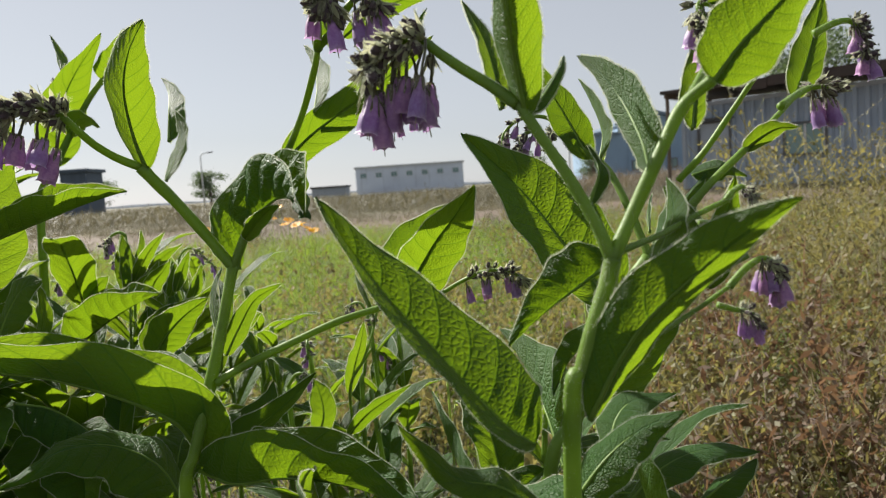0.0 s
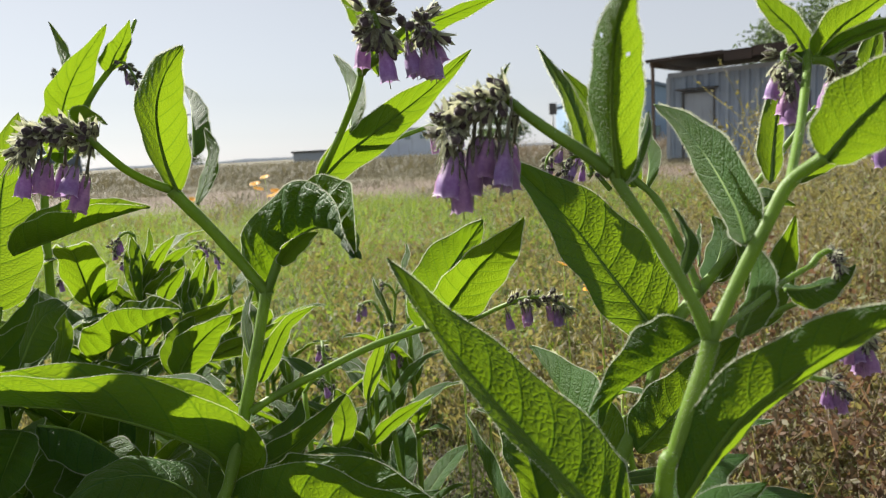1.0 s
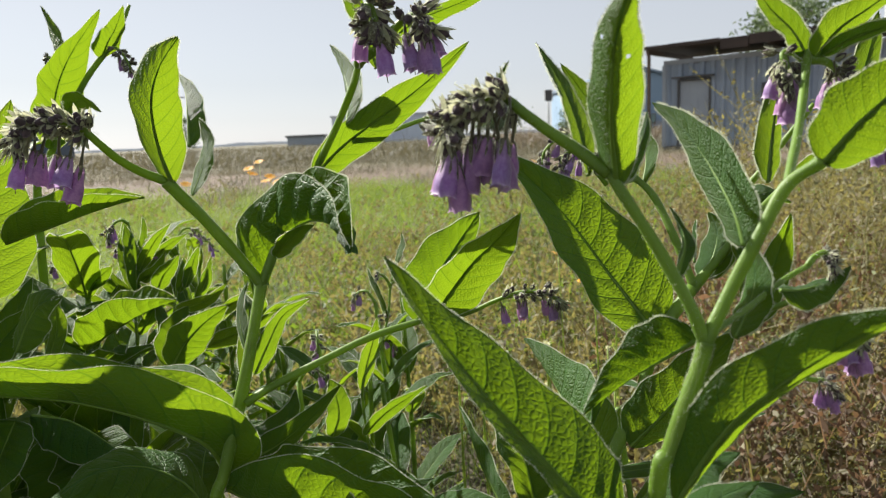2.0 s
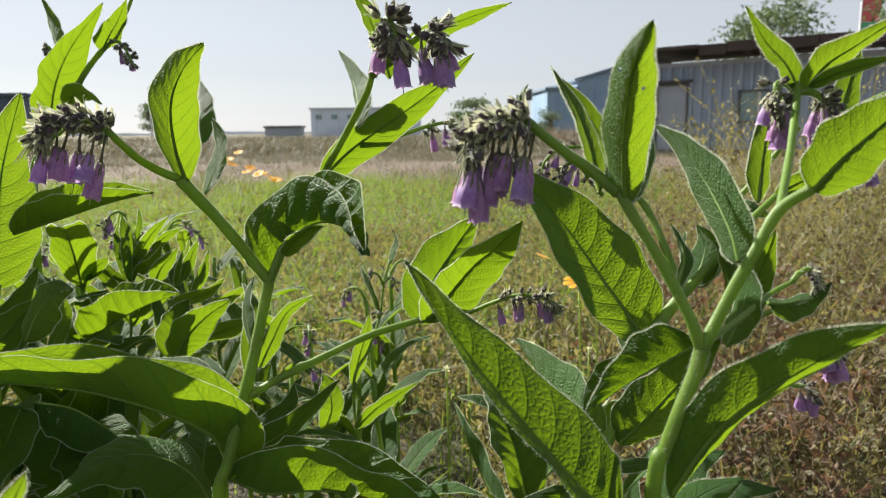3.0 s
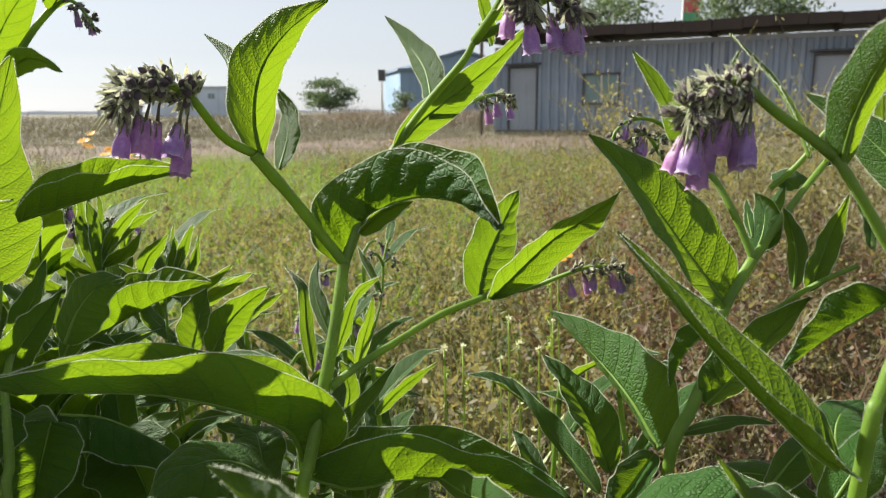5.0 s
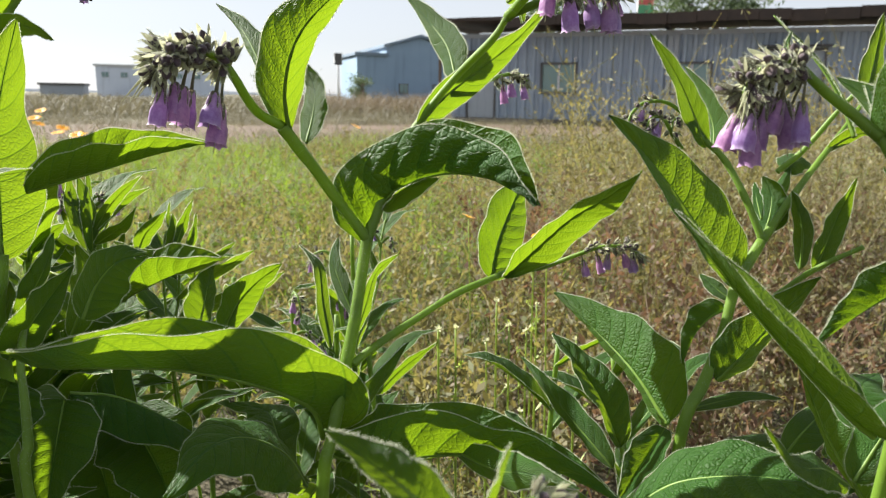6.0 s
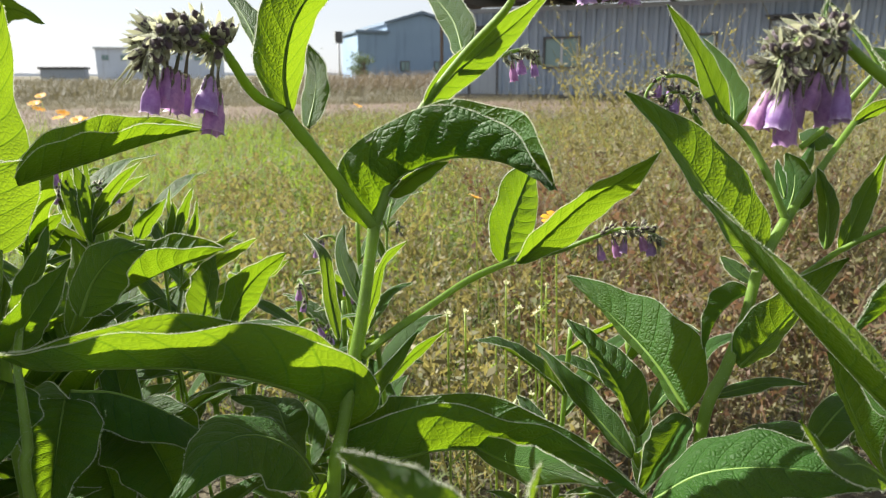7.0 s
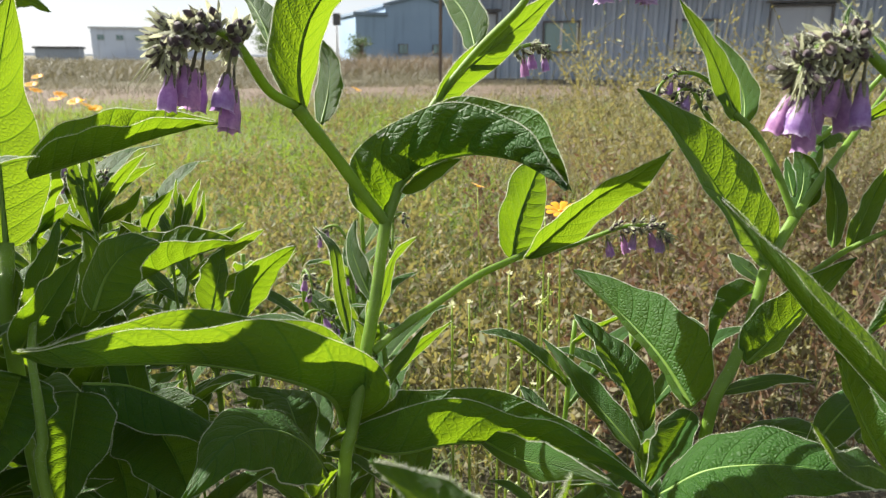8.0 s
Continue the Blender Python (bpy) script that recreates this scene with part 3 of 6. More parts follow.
leaf(near, [(0.0122, 0.2455, 0.7151), (0.0111, 0.2483, 0.7191), (0.0135, 0.2511, 0.7244), (0.0173, 0.2537, 0.7293)], 0.0049, (-0.21, 0.964, 0.161), (0.863, 0.467, -0.193))
leaf(near, [(0.1164, 0.212, 0.6872), (0.1256, 0.2086, 0.6996), (0.1381, 0.205, 0.7125), (0.152, 0.2016, 0.7267)], 0.0294, (-0.771, -0.175, 0.613), (0.75, 0.089, -0.655))
leaf(near, [(0.0966, 0.2254, 0.658), (0.0962, 0.2335, 0.6699), (0.0944, 0.2539, 0.688), (0.0913, 0.2715, 0.701), (0.0851, 0.289, 0.7124)], 0.0224, (-0.177, 0.904, -0.389), (0.374, -0.8, 0.469), relief=1.3)
leaf(near, [(0.0462, 0.2112, 0.5594), (0.035, 0.2142, 0.5676), (0.0195, 0.223, 0.5847), (-0.0009, 0.2331, 0.6082), (-0.0198, 0.2433, 0.6326), (-0.035, 0.2561, 0.6555)], 0.0495, (-0.152, -0.938, 0.31), (0.784, 0.435, 0.444), wave=0.03, relief=0.8, full=0.66)
leaf(near, [(0.0663, 0.2077, 0.5687), (0.076, 0.2046, 0.589), (0.0855, 0.1997, 0.6051), (0.1005, 0.1916, 0.622), (0.1137, 0.1831, 0.6354), (0.1273, 0.174, 0.6463)], 0.0295, (-0.556, 0.244, 0.795), (0.597, 0.585, -0.549), wave=0.04, relief=0.8, full=0.85)
leaf(near, [(0.0822, 0.2256, 0.6242), (0.0716, 0.2309, 0.6157), (0.0581, 0.2364, 0.6052), (0.0413, 0.2416, 0.5903)], 0.0320, (0.228, 0.957, 0.181), (-0.508, 0.174, 0.843))
leaf(near, [(0.1, 0.237, 0.6199), (0.1083, 0.2435, 0.6308), (0.1135, 0.2502, 0.6422), (0.1135, 0.2573, 0.6542)], 0.0169, (-0.185, 0.976, -0.111), (0.404, -0.912, 0.064))
leaf(near, [(0.0748, 0.2326, 0.6463), (0.0804, 0.2391, 0.6562), (0.0815, 0.2451, 0.662), (0.0791, 0.2517, 0.6705)], 0.0099, (0.006, 0.984, -0.18), (0.928, 0.371, -0.023))
leaf(near, [(0.0814, 0.2449, 0.541), (0.0862, 0.2517, 0.5528), (0.096, 0.2573, 0.5588), (0.117, 0.2661, 0.5575)], 0.0271, (-0.203, 0.97, 0.133), (0.203, -0.97, -0.133))
leaf(near, [(0.0502, 0.2229, 0.5285), (0.0331, 0.222, 0.5399), (0.0149, 0.2206, 0.5463), (-0.005, 0.2226, 0.5671)], 0.0183, (-0.493, -0.751, -0.438), (0.41, 0.875, 0.259), wave=0.1)
leaf(near, [(0.0597, 0.2277, 0.5255), (0.0756, 0.2293, 0.5446), (0.0918, 0.2332, 0.5547), (0.1103, 0.2356, 0.5603)], 0.0235, (-0.195, 0.948, 0.253), (0.406, -0.741, -0.535))
cluster(near, [(0.0496, 0.2325, 0.6857), (0.0401, 0.2375, 0.6943), (0.03, 0.2413, 0.7018), (0.0213, 0.244, 0.7089), (0.0145, 0.2463, 0.7147), (0.0074, 0.2479, 0.7158), (0.0004, 0.2489, 0.7134), (-0.0058, 0.2494, 0.7088), (-0.0092, 0.2486, 0.7027)], 12, 56, 1.12, fringe=1)
leaf(near, [(0.1502, 0.2833, 0.7285), (0.1418, 0.2805, 0.7395), (0.1296, 0.2778, 0.7498), (0.1189, 0.2757, 0.764)], 0.0133, (-0.747, -0.556, -0.363), (0.851, 0.005, 0.525), relief=1.3)
leaf(near, [(0.1532, 0.2829, 0.7274), (0.1599, 0.2774, 0.7388), (0.1704, 0.2731, 0.7468), (0.1856, 0.2663, 0.7589)], 0.0176, (-0.767, -0.325, 0.553), (0.772, 0.391, -0.502))
leaf(near, [(0.1562, 0.2829, 0.7283), (0.1627, 0.2734, 0.734), (0.1741, 0.2684, 0.7379), (0.1874, 0.2633, 0.7416)], 0.0097, (-0.644, -0.49, 0.587), (0.658, 0.575, -0.487))
leaf(near, [(0.1355, 0.2852, 0.6752), (0.1406, 0.293, 0.6929), (0.1465, 0.3008, 0.7112), (0.1524, 0.3084, 0.7273)], 0.0149, (-0.974, -0.184, 0.131), (0.919, 0.38, -0.104), relief=1.4)
cluster(near, [(0.1491, 0.2832, 0.7275), (0.1447, 0.284, 0.7311), (0.1391, 0.282, 0.7296), (0.1403, 0.2798, 0.723), (0.1416, 0.2787, 0.7168)], 6, 16, 0.95)
cluster(near, [(0.1512, 0.2831, 0.7274), (0.1577, 0.2825, 0.7263), (0.1638, 0.2835, 0.7223), (0.1662, 0.2833, 0.7157)], 6, 18, 0.95)
cluster(near, [(0.196, 0.3245, 0.6861), (0.2213, 0.3502, 0.6959), (0.2375, 0.36, 0.6986), (0.2458, 0.3609, 0.6945)], 7, 14, 1)
stem(near, [(0.0806, 0.2161, 0.6283), (0.1031, 0.2339, 0.6324), (0.1247, 0.2491, 0.6389), (0.1371, 0.2542, 0.6429)], 0.0014, 0.0012, "branch")
leaf(near, [(0.1234, 0.2485, 0.635), (0.1327, 0.2499, 0.6343), (0.1435, 0.2518, 0.6366), (0.1555, 0.2541, 0.642)], 0.0172, (0.423, 0.899, 0.11), (-0.074, -0.687, -0.723))
cluster(near, [(0.1371, 0.2542, 0.6429), (0.1401, 0.2546, 0.6464), (0.1445, 0.2547, 0.6482), (0.1473, 0.254, 0.645), (0.1479, 0.2534, 0.6415)], 0, 22, 0.62)
stem(near, [(0.077, 0.223, 0.5861), (0.0967, 0.2334, 0.5912), (0.1171, 0.2392, 0.6001), (0.135, 0.243, 0.6099)], 0.0012, 0.0010, "branch")
cluster(near, [(0.1326, 0.2429, 0.6082), (0.1405, 0.2445, 0.6152), (0.1481, 0.2458, 0.6185), (0.1544, 0.2454, 0.6148), (0.1556, 0.2448, 0.6083)], 9, 16, 0.72)
cluster(near, [(0.1275, 0.2423, 0.6012), (0.1347, 0.243, 0.5987), (0.1409, 0.2439, 0.5972), (0.1452, 0.2434, 0.5927)], 6, 10, 0.55)
cluster(near, [(0.2169, 0.3302, 0.7226), (0.229, 0.3306, 0.7277), (0.2378, 0.3305, 0.7271), (0.243, 0.3297, 0.718), (0.2439, 0.3289, 0.7091)], 8, 30, 0.85)

right = plant("comfrey plant with forked stem, broad pale leaf and small clusters")
stem(right, [(0.075, 0.385, -0.02), (0.0747, 0.3826, 0.1049), (0.0742, 0.3778, 0.2299), (0.0734, 0.3712, 0.3548), (0.0724, 0.3631, 0.4798), (0.0902, 0.3673, 0.5133), (0.107, 0.3726, 0.545), (0.1189, 0.3775, 0.5776), (0.1424, 0.3838, 0.6055)], 0.0052, 0.0040)
stem(right, [(0.1431, 0.3835, 0.6055), (0.1353, 0.3958, 0.6348), (0.1271, 0.4103, 0.6595), (0.116, 0.4198, 0.6728)], 0.0030, 0.0024, "branch")
stem(right, [(0.1416, 0.3837, 0.604), (0.164, 0.3889, 0.6259), (0.1844, 0.3923, 0.6469), (0.2222, 0.4027, 0.6767), (0.2547, 0.4094, 0.7064)], 0.0037, 0.0016, "branch")
stem(right, [(0.144, 0.3679, 0.5702), (0.1616, 0.3539, 0.5917), (0.1837, 0.3393, 0.6083)], 0.0022, 0.0016, "branch")
leaf(right, [(0.1167, 0.4182, 0.6676), (0.1067, 0.422, 0.6903), (0.0936, 0.4265, 0.7162), (0.0756, 0.4356, 0.7446)], 0.0245, (-0.849, -0.485, -0.21), (0.921, -0.003, 0.389))
leaf(right, [(0.1223, 0.4165, 0.6645), (0.1281, 0.427, 0.6843), (0.1249, 0.4387, 0.7046), (0.1196, 0.4521, 0.7246)], 0.0222, (0.418, 0.904, -0.096), (0.216, -0.934, 0.284))
leaf(right, [(0.1189, 0.3775, 0.5776), (0.0935, 0.3892, 0.6144), (0.0675, 0.4027, 0.6533), (0.0343, 0.4159, 0.6896)], 0.0633, (-0.654, -0.754, 0.058), (0.831, -0.037, 0.555), wave=0.03, relief=0.9)
leaf(right, [(0.2464, 0.408, 0.6976), (0.2569, 0.4122, 0.7204), (0.266, 0.4178, 0.7427), (0.2744, 0.4231, 0.7671)], 0.0214, (-0.992, -0.034, 0.125), (0.969, -0.172, -0.178))
leaf(right, [(0.2094, 0.3992, 0.6665), (0.2193, 0.3944, 0.6745), (0.2272, 0.3894, 0.6786), (0.2353, 0.382, 0.6781)], 0.0142, (-0.715, -0.257, 0.651), (0.715, 0.257, -0.651))
leaf(right, [(0.1679, 0.3722, 0.5866), (0.1696, 0.3751, 0.6094), (0.1666, 0.3782, 0.6264), (0.1616, 0.3813, 0.6403)], 0.0198, (0.065, 0.969, -0.24), (0.99, -0.126, 0.058))
leaf(right, [(0.1693, 0.361, 0.5873), (0.1741, 0.3591, 0.6085), (0.1798, 0.3568, 0.6292), (0.1828, 0.3505, 0.6519)], 0.0220, (-0.921, -0.272, 0.279), (0.876, -0.281, -0.391))
leaf(right, [(0.1566, 0.3926, 0.6087), (0.1641, 0.3995, 0.625), (0.1745, 0.405, 0.6398), (0.1914, 0.4135, 0.6544)], 0.0239, (0.27, 0.962, 0.045), (0.945, -0.168, -0.282))
leaf(right, [(0.145, 0.3887, 0.6199), (0.1469, 0.396, 0.6303), (0.1498, 0.4021, 0.6372), (0.1535, 0.4078, 0.6434)], 0.0093, (0.056, 0.958, -0.283), (-0.056, -0.958, 0.283))
leaf(right, [(0.0984, 0.364, 0.5159), (0.1142, 0.3589, 0.5353), (0.1329, 0.3514, 0.5627), (0.1473, 0.3371, 0.5915)], 0.0406, (-0.687, 0.255, 0.68), (0.804, 0.252, -0.538))
leaf(right, [(0.1154, 0.379, 0.561), (0.1003, 0.3795, 0.5545), (0.0885, 0.3786, 0.543), (0.0788, 0.3755, 0.5255)], 0.0255, (0.213, 0.976, 0.045), (-0.688, 0.41, 0.599))
leaf(right, [(0.1173, 0.3809, 0.5669), (0.1128, 0.3882, 0.572), (0.1102, 0.3957, 0.5766), (0.1089, 0.4024, 0.5798)], 0.0123, (-0.839, -0.382, -0.387), (0.781, 0.171, 0.601))
leaf(right, [(0.0803, 0.3667, 0.4966), (0.1003, 0.3591, 0.5034), (0.1198, 0.3531, 0.5072), (0.1396, 0.3466, 0.5047)], 0.0119, (0.535, 0.732, 0.423), (-0.6, -0.755, -0.265))
leaf(right, [(0.0858, 0.3945, 0.4714), (0.0813, 0.4295, 0.4962), (0.0749, 0.4747, 0.5155), (0.0614, 0.5241, 0.5373)], 0.0750, (0.327, 0.807, -0.492), (0.381, -0.537, 0.753), wave=0.03, relief=1.2, full=0.66)
leaf(right, [(0.0466, 0.3945, 0.4596), (0.0418, 0.4142, 0.4882), (0.0355, 0.4374, 0.5067), (0.0261, 0.4615, 0.5242)], 0.0439, (-0.583, -0.75, 0.313), (0.931, 0.064, 0.36), relief=1.4)
leaf(right, [(0.0308, 0.3775, 0.4562), (0.0191, 0.4025, 0.4743), (0.0113, 0.4307, 0.4889), (0.003, 0.4653, 0.5067)], 0.0270, (0.044, 0.747, -0.664), (0.292, -0.594, 0.749), relief=1.4)
leaf(right, [(0.0191, 0.3373, 0.4535), (0.0362, 0.3206, 0.4764), (0.0561, 0.2955, 0.4915), (0.0722, 0.2701, 0.4998), (0.0891, 0.2485, 0.5028)], 0.0539, (0.534, 0.708, 0.462), (-0.611, -0.748, -0.26), relief=1.6)
leaf(right, [(0.0838, 0.351, 0.4691), (0.1116, 0.3381, 0.479), (0.1303, 0.3202, 0.4774), (0.1467, 0.3064, 0.4672)], 0.0287, (0.74, 0.596, 0.313), (-0.617, -0.491, -0.616), relief=1.8)
leaf(right, [(0.111, 0.2586, 0.487), (0.103, 0.2764, 0.5122), (0.1047, 0.2935, 0.5308), (0.1063, 0.308, 0.5475)], 0.0376, (0.488, 0.684, -0.542), (0.048, -0.704, 0.708))
leaf(right, [(0.0718, 0.3792, 0.4779), (0.0456, 0.3638, 0.466), (0.0321, 0.3563, 0.4607), (0.0151, 0.3486, 0.4491)], 0.0291, (-0.156, -0.95, 0.271), (-0.81, 0.09, 0.579))
leaf(right, [(0.1009, 0.309, 0.4831), (0.1229, 0.3108, 0.5036), (0.1488, 0.3163, 0.5102), (0.179, 0.3208, 0.5048)], 0.0261, (0.171, 0.978, 0.12), (-0.086, -0.941, -0.326))
leaf(right, [(0.139, 0.3088, 0.482), (0.1514, 0.3096, 0.4915), (0.1657, 0.3151, 0.4972), (0.1773, 0.3205, 0.5013)], 0.0201, (0.141, 0.989, -0.054), (0.117, -0.946, -0.303))
leaf(right, [(0.1823, 0.4144, 0.6533), (0.1935, 0.4147, 0.6562), (0.2046, 0.4147, 0.657), (0.2177, 0.414, 0.6502)], 0.0205, (0.34, 0.747, 0.571), (-0.272, -0.556, -0.785))
leaf(right, [(0.1509, 0.3905, 0.6096), (0.1605, 0.3967, 0.6227), (0.1649, 0.4029, 0.6364), (0.1619, 0.4089, 0.6474)], 0.0242, (-0.433, 0.898, 0.075), (0.508, -0.857, -0.087))
cluster(right, [(0.1163, 0.4195, 0.6721), (0.103, 0.4264, 0.6894), (0.0902, 0.432, 0.6984), (0.0743, 0.4353, 0.6975), (0.0641, 0.4346, 0.6893), (0.0621, 0.4332, 0.6807)], 4, 14, 0.72)
cluster(right, [(0.115, 0.4207, 0.6751), (0.1034, 0.4265, 0.6864), (0.0962, 0.428, 0.6864), (0.0924, 0.4262, 0.6781)], 0, 14, 0.75)
cluster(right, [(0.1024, 0.4259, 0.6663), (0.0938, 0.4269, 0.6773), (0.0851, 0.4279, 0.688), (0.0757, 0.4278, 0.6867), (0.0725, 0.4271, 0.6787)], 5, 14, 0.75)
stem(right, [(0.1695, 0.4042, 0.6504), (0.1829, 0.3956, 0.6669), (0.1996, 0.3878, 0.6926), (0.2099, 0.3793, 0.7108)], 0.0025, 0.0016, "branch")

tall = plant("tall comfrey plant with upright leaves and dark drooping buds")
stem(tall, [(-0.44, 0.72, -0.02), (-0.4385, 0.7226, 0.1509), (-0.4353, 0.7277, 0.3219), (-0.4311, 0.7348, 0.4928), (-0.4259, 0.7435, 0.6637), (-0.4121, 0.7468, 0.6954), (-0.3978, 0.7495, 0.7242), (-0.3794, 0.7521, 0.7559), (-0.3611, 0.754, 0.7835), (-0.3412, 0.7549, 0.8065)], 0.0057, 0.0034)
stem(tall, [(-0.3412, 0.7549, 0.8065), (-0.3249, 0.756, 0.8278), (-0.3125, 0.7585, 0.8537)], 0.0026, 0.0021, "branch")
leaf(tall, [(-0.4059, 0.7478, 0.7069), (-0.3967, 0.7445, 0.7552), (-0.3744, 0.7378, 0.7965), (-0.3318, 0.7292, 0.8447)], 0.0597, (-0.111, -0.991, 0.071), (0.611, 0.74, -0.28))
leaf(tall, [(-0.3885, 0.7511, 0.7415), (-0.3691, 0.7295, 0.7532), (-0.3514, 0.7165, 0.7535), (-0.3302, 0.7009, 0.7417)], 0.0227, (0.271, -0.793, 0.545), (-0.219, 0.614, -0.758))
leaf(tall, [(-0.3461, 0.7546, 0.8007), (-0.3337, 0.7448, 0.8147), (-0.3246, 0.7459, 0.8289), (-0.3107, 0.737, 0.8495)], 0.0301, (-0.311, -0.938, 0.15), (0.48, 0.843, -0.242))
leaf(tall, [(-0.4006, 0.7824, 0.7931), (-0.4128, 0.799, 0.8185), (-0.4242, 0.815, 0.8415), (-0.441, 0.8331, 0.8712)], 0.0221, (-0.689, 0.722, -0.063), (0.884, -0.393, 0.254))
cluster(tall, [(-0.3448, 0.7548, 0.803), (-0.3326, 0.7487, 0.8086), (-0.3225, 0.7416, 0.8061), (-0.3118, 0.7327, 0.7939), (-0.3061, 0.7251, 0.7848)], 2, 18, 0.95)
cluster(tall, [(-0.4156, 0.7942, 0.7884), (-0.4199, 0.798, 0.8065), (-0.4235, 0.7988, 0.8078), (-0.4252, 0.7963, 0.7915)], 2, 10, 0.9)

back = plant("young comfrey plant with sunlit leaves and two bud heads")
stem(back, [(-0.35, 0.77, -0.02), (-0.348, 0.7638, 0.0985), (-0.3439, 0.7512, 0.2171), (-0.3383, 0.734, 0.3356), (-0.3314, 0.713, 0.4541), (-0.3265, 0.7255, 0.5313), (-0.3264, 0.7353, 0.5877)], 0.0024, 0.0016)
leaf(back, [(-0.3277, 0.7288, 0.5491), (-0.3338, 0.7354, 0.5818), (-0.3399, 0.7458, 0.6068), (-0.3401, 0.7544, 0.6266)], 0.0242, (-0.464, -0.886, 0.009), (0.464, 0.886, -0.009))
leaf(back, [(-0.3238, 0.7302, 0.561), (-0.3087, 0.7318, 0.5835), (-0.2867, 0.7263, 0.6018), (-0.2634, 0.7196, 0.6135)], 0.0180, (-0.131, -0.838, 0.53), (0.348, 0.611, -0.711))
leaf(back, [(-0.3272, 0.7251, 0.5283), (-0.3447, 0.7214, 0.5501), (-0.356, 0.7162, 0.5696), (-0.3659, 0.7202, 0.5836)], 0.0201, (-0.702, 0.426, -0.571), (0.624, -0.617, 0.48))
leaf(back, [(-0.3232, 0.7235, 0.5224), (-0.2932, 0.7127, 0.5469), (-0.275, 0.713, 0.5649), (-0.2566, 0.7027, 0.5817)], 0.0238, (-0.087, -0.856, 0.509), (0.321, 0.632, -0.705))
leaf(back, [(-0.3268, 0.721, 0.5046), (-0.3066, 0.7123, 0.5323), (-0.2989, 0.7143, 0.551), (-0.2886, 0.7065, 0.5744)], 0.0214, (-0.272, -0.855, 0.442), (0.51, 0.687, -0.518))
leaf(back, [(-0.3291, 0.7218, 0.5076), (-0.3494, 0.7193, 0.5338), (-0.366, 0.714, 0.5477), (-0.3835, 0.7099, 0.5671)], 0.0236, (-0.61, 0.481, -0.63), (0.559, -0.632, 0.538))
leaf(back, [(-0.3267, 0.7338, 0.5788), (-0.3216, 0.7411, 0.5959), (-0.3201, 0.749, 0.6132), (-0.3233, 0.7576, 0.6308)], 0.0134, (-0.409, -0.892, 0.193), (0.409, 0.892, -0.193))
cluster(back, [(-0.3265, 0.7348, 0.5848), (-0.3328, 0.7336, 0.6021), (-0.3394, 0.7301, 0.6052), (-0.3438, 0.7293, 0.597)], 2, 12, 0.85)
cluster(back, [(-0.3253, 0.7348, 0.5859), (-0.3165, 0.7361, 0.6013), (-0.3093, 0.7351, 0.6025), (-0.3072, 0.7333, 0.5935)], 1, 12, 0.8)

back = plant("young comfrey plant with narrow sunlit leaves")
stem(back, [(-0.22, 0.72, -0.02), (-0.2236, 0.7115, 0.1021), (-0.231, 0.6941, 0.2241), (-0.241, 0.6705, 0.3462), (-0.2533, 0.6415, 0.4683), (-0.2444, 0.6496, 0.5228), (-0.2406, 0.6575, 0.5719)], 0.0022, 0.0012)
leaf(back, [(-0.245, 0.6525, 0.5392), (-0.2562, 0.6635, 0.5628), (-0.2623, 0.6723, 0.5784), (-0.264, 0.6754, 0.5951)], 0.0201, (-0.467, -0.883, -0.048), (0.467, 0.883, 0.048))
leaf(back, [(-0.2407, 0.6542, 0.5528), (-0.232, 0.6556, 0.5691), (-0.2277, 0.6571, 0.5816), (-0.2254, 0.6643, 0.5956)], 0.0155, (-0.387, -0.85, 0.358), (0.538, 0.746, -0.393))
leaf(back, [(-0.2462, 0.6494, 0.5201), (-0.2165, 0.6386, 0.5441), (-0.1959, 0.6275, 0.5579), (-0.1797, 0.6265, 0.5668)], 0.0196, (-0.117, -0.819, 0.562), (0.288, 0.59, -0.755))
leaf(back, [(-0.2439, 0.6467, 0.5064), (-0.2023, 0.6228, 0.5251), (-0.1791, 0.6159, 0.5358), (-0.1562, 0.6096, 0.5499)], 0.0258, (-0.057, -0.798, 0.6), (0.186, 0.547, -0.816))
leaf(back, [(-0.2468, 0.6462, 0.501), (-0.2679, 0.6533, 0.5229), (-0.2756, 0.6573, 0.5394), (-0.2833, 0.6614, 0.5558)], 0.0221, (-0.395, -0.895, -0.204), (0.296, 0.946, 0.134))
leaf(back, [(-0.2408, 0.6565, 0.5664), (-0.2452, 0.6646, 0.5792), (-0.2485, 0.6725, 0.5922), (-0.2469, 0.6746, 0.606)], 0.0101, (-0.507, -0.86, 0.058), (0.507, 0.86, -0.058))

back = plant("young comfrey plant with one dark purple flower head")
stem(back, [(-0.36, 0.73, -0.02), (-0.3553, 0.7257, 0.1138), (-0.3459, 0.7168, 0.2476), (-0.333, 0.7048, 0.3814), (-0.3173, 0.6901, 0.5152), (-0.3185, 0.7027, 0.5643), (-0.3214, 0.7136, 0.6036), (-0.3245, 0.7205, 0.6272)], 0.0018, 0.0011)
leaf(back, [(-0.3198, 0.702, 0.5594), (-0.3282, 0.7169, 0.5854), (-0.3333, 0.7295, 0.6069), (-0.3354, 0.7362, 0.6309)], 0.0224, (-0.395, -0.919, -0.01), (0.592, 0.802, 0.072))
leaf(back, [(-0.3162, 0.7001, 0.557), (-0.3149, 0.7012, 0.585), (-0.3186, 0.7033, 0.6101), (-0.3239, 0.7094, 0.6269)], 0.0200, (-0.583, -0.812, -0.022), (0.583, 0.812, 0.022))
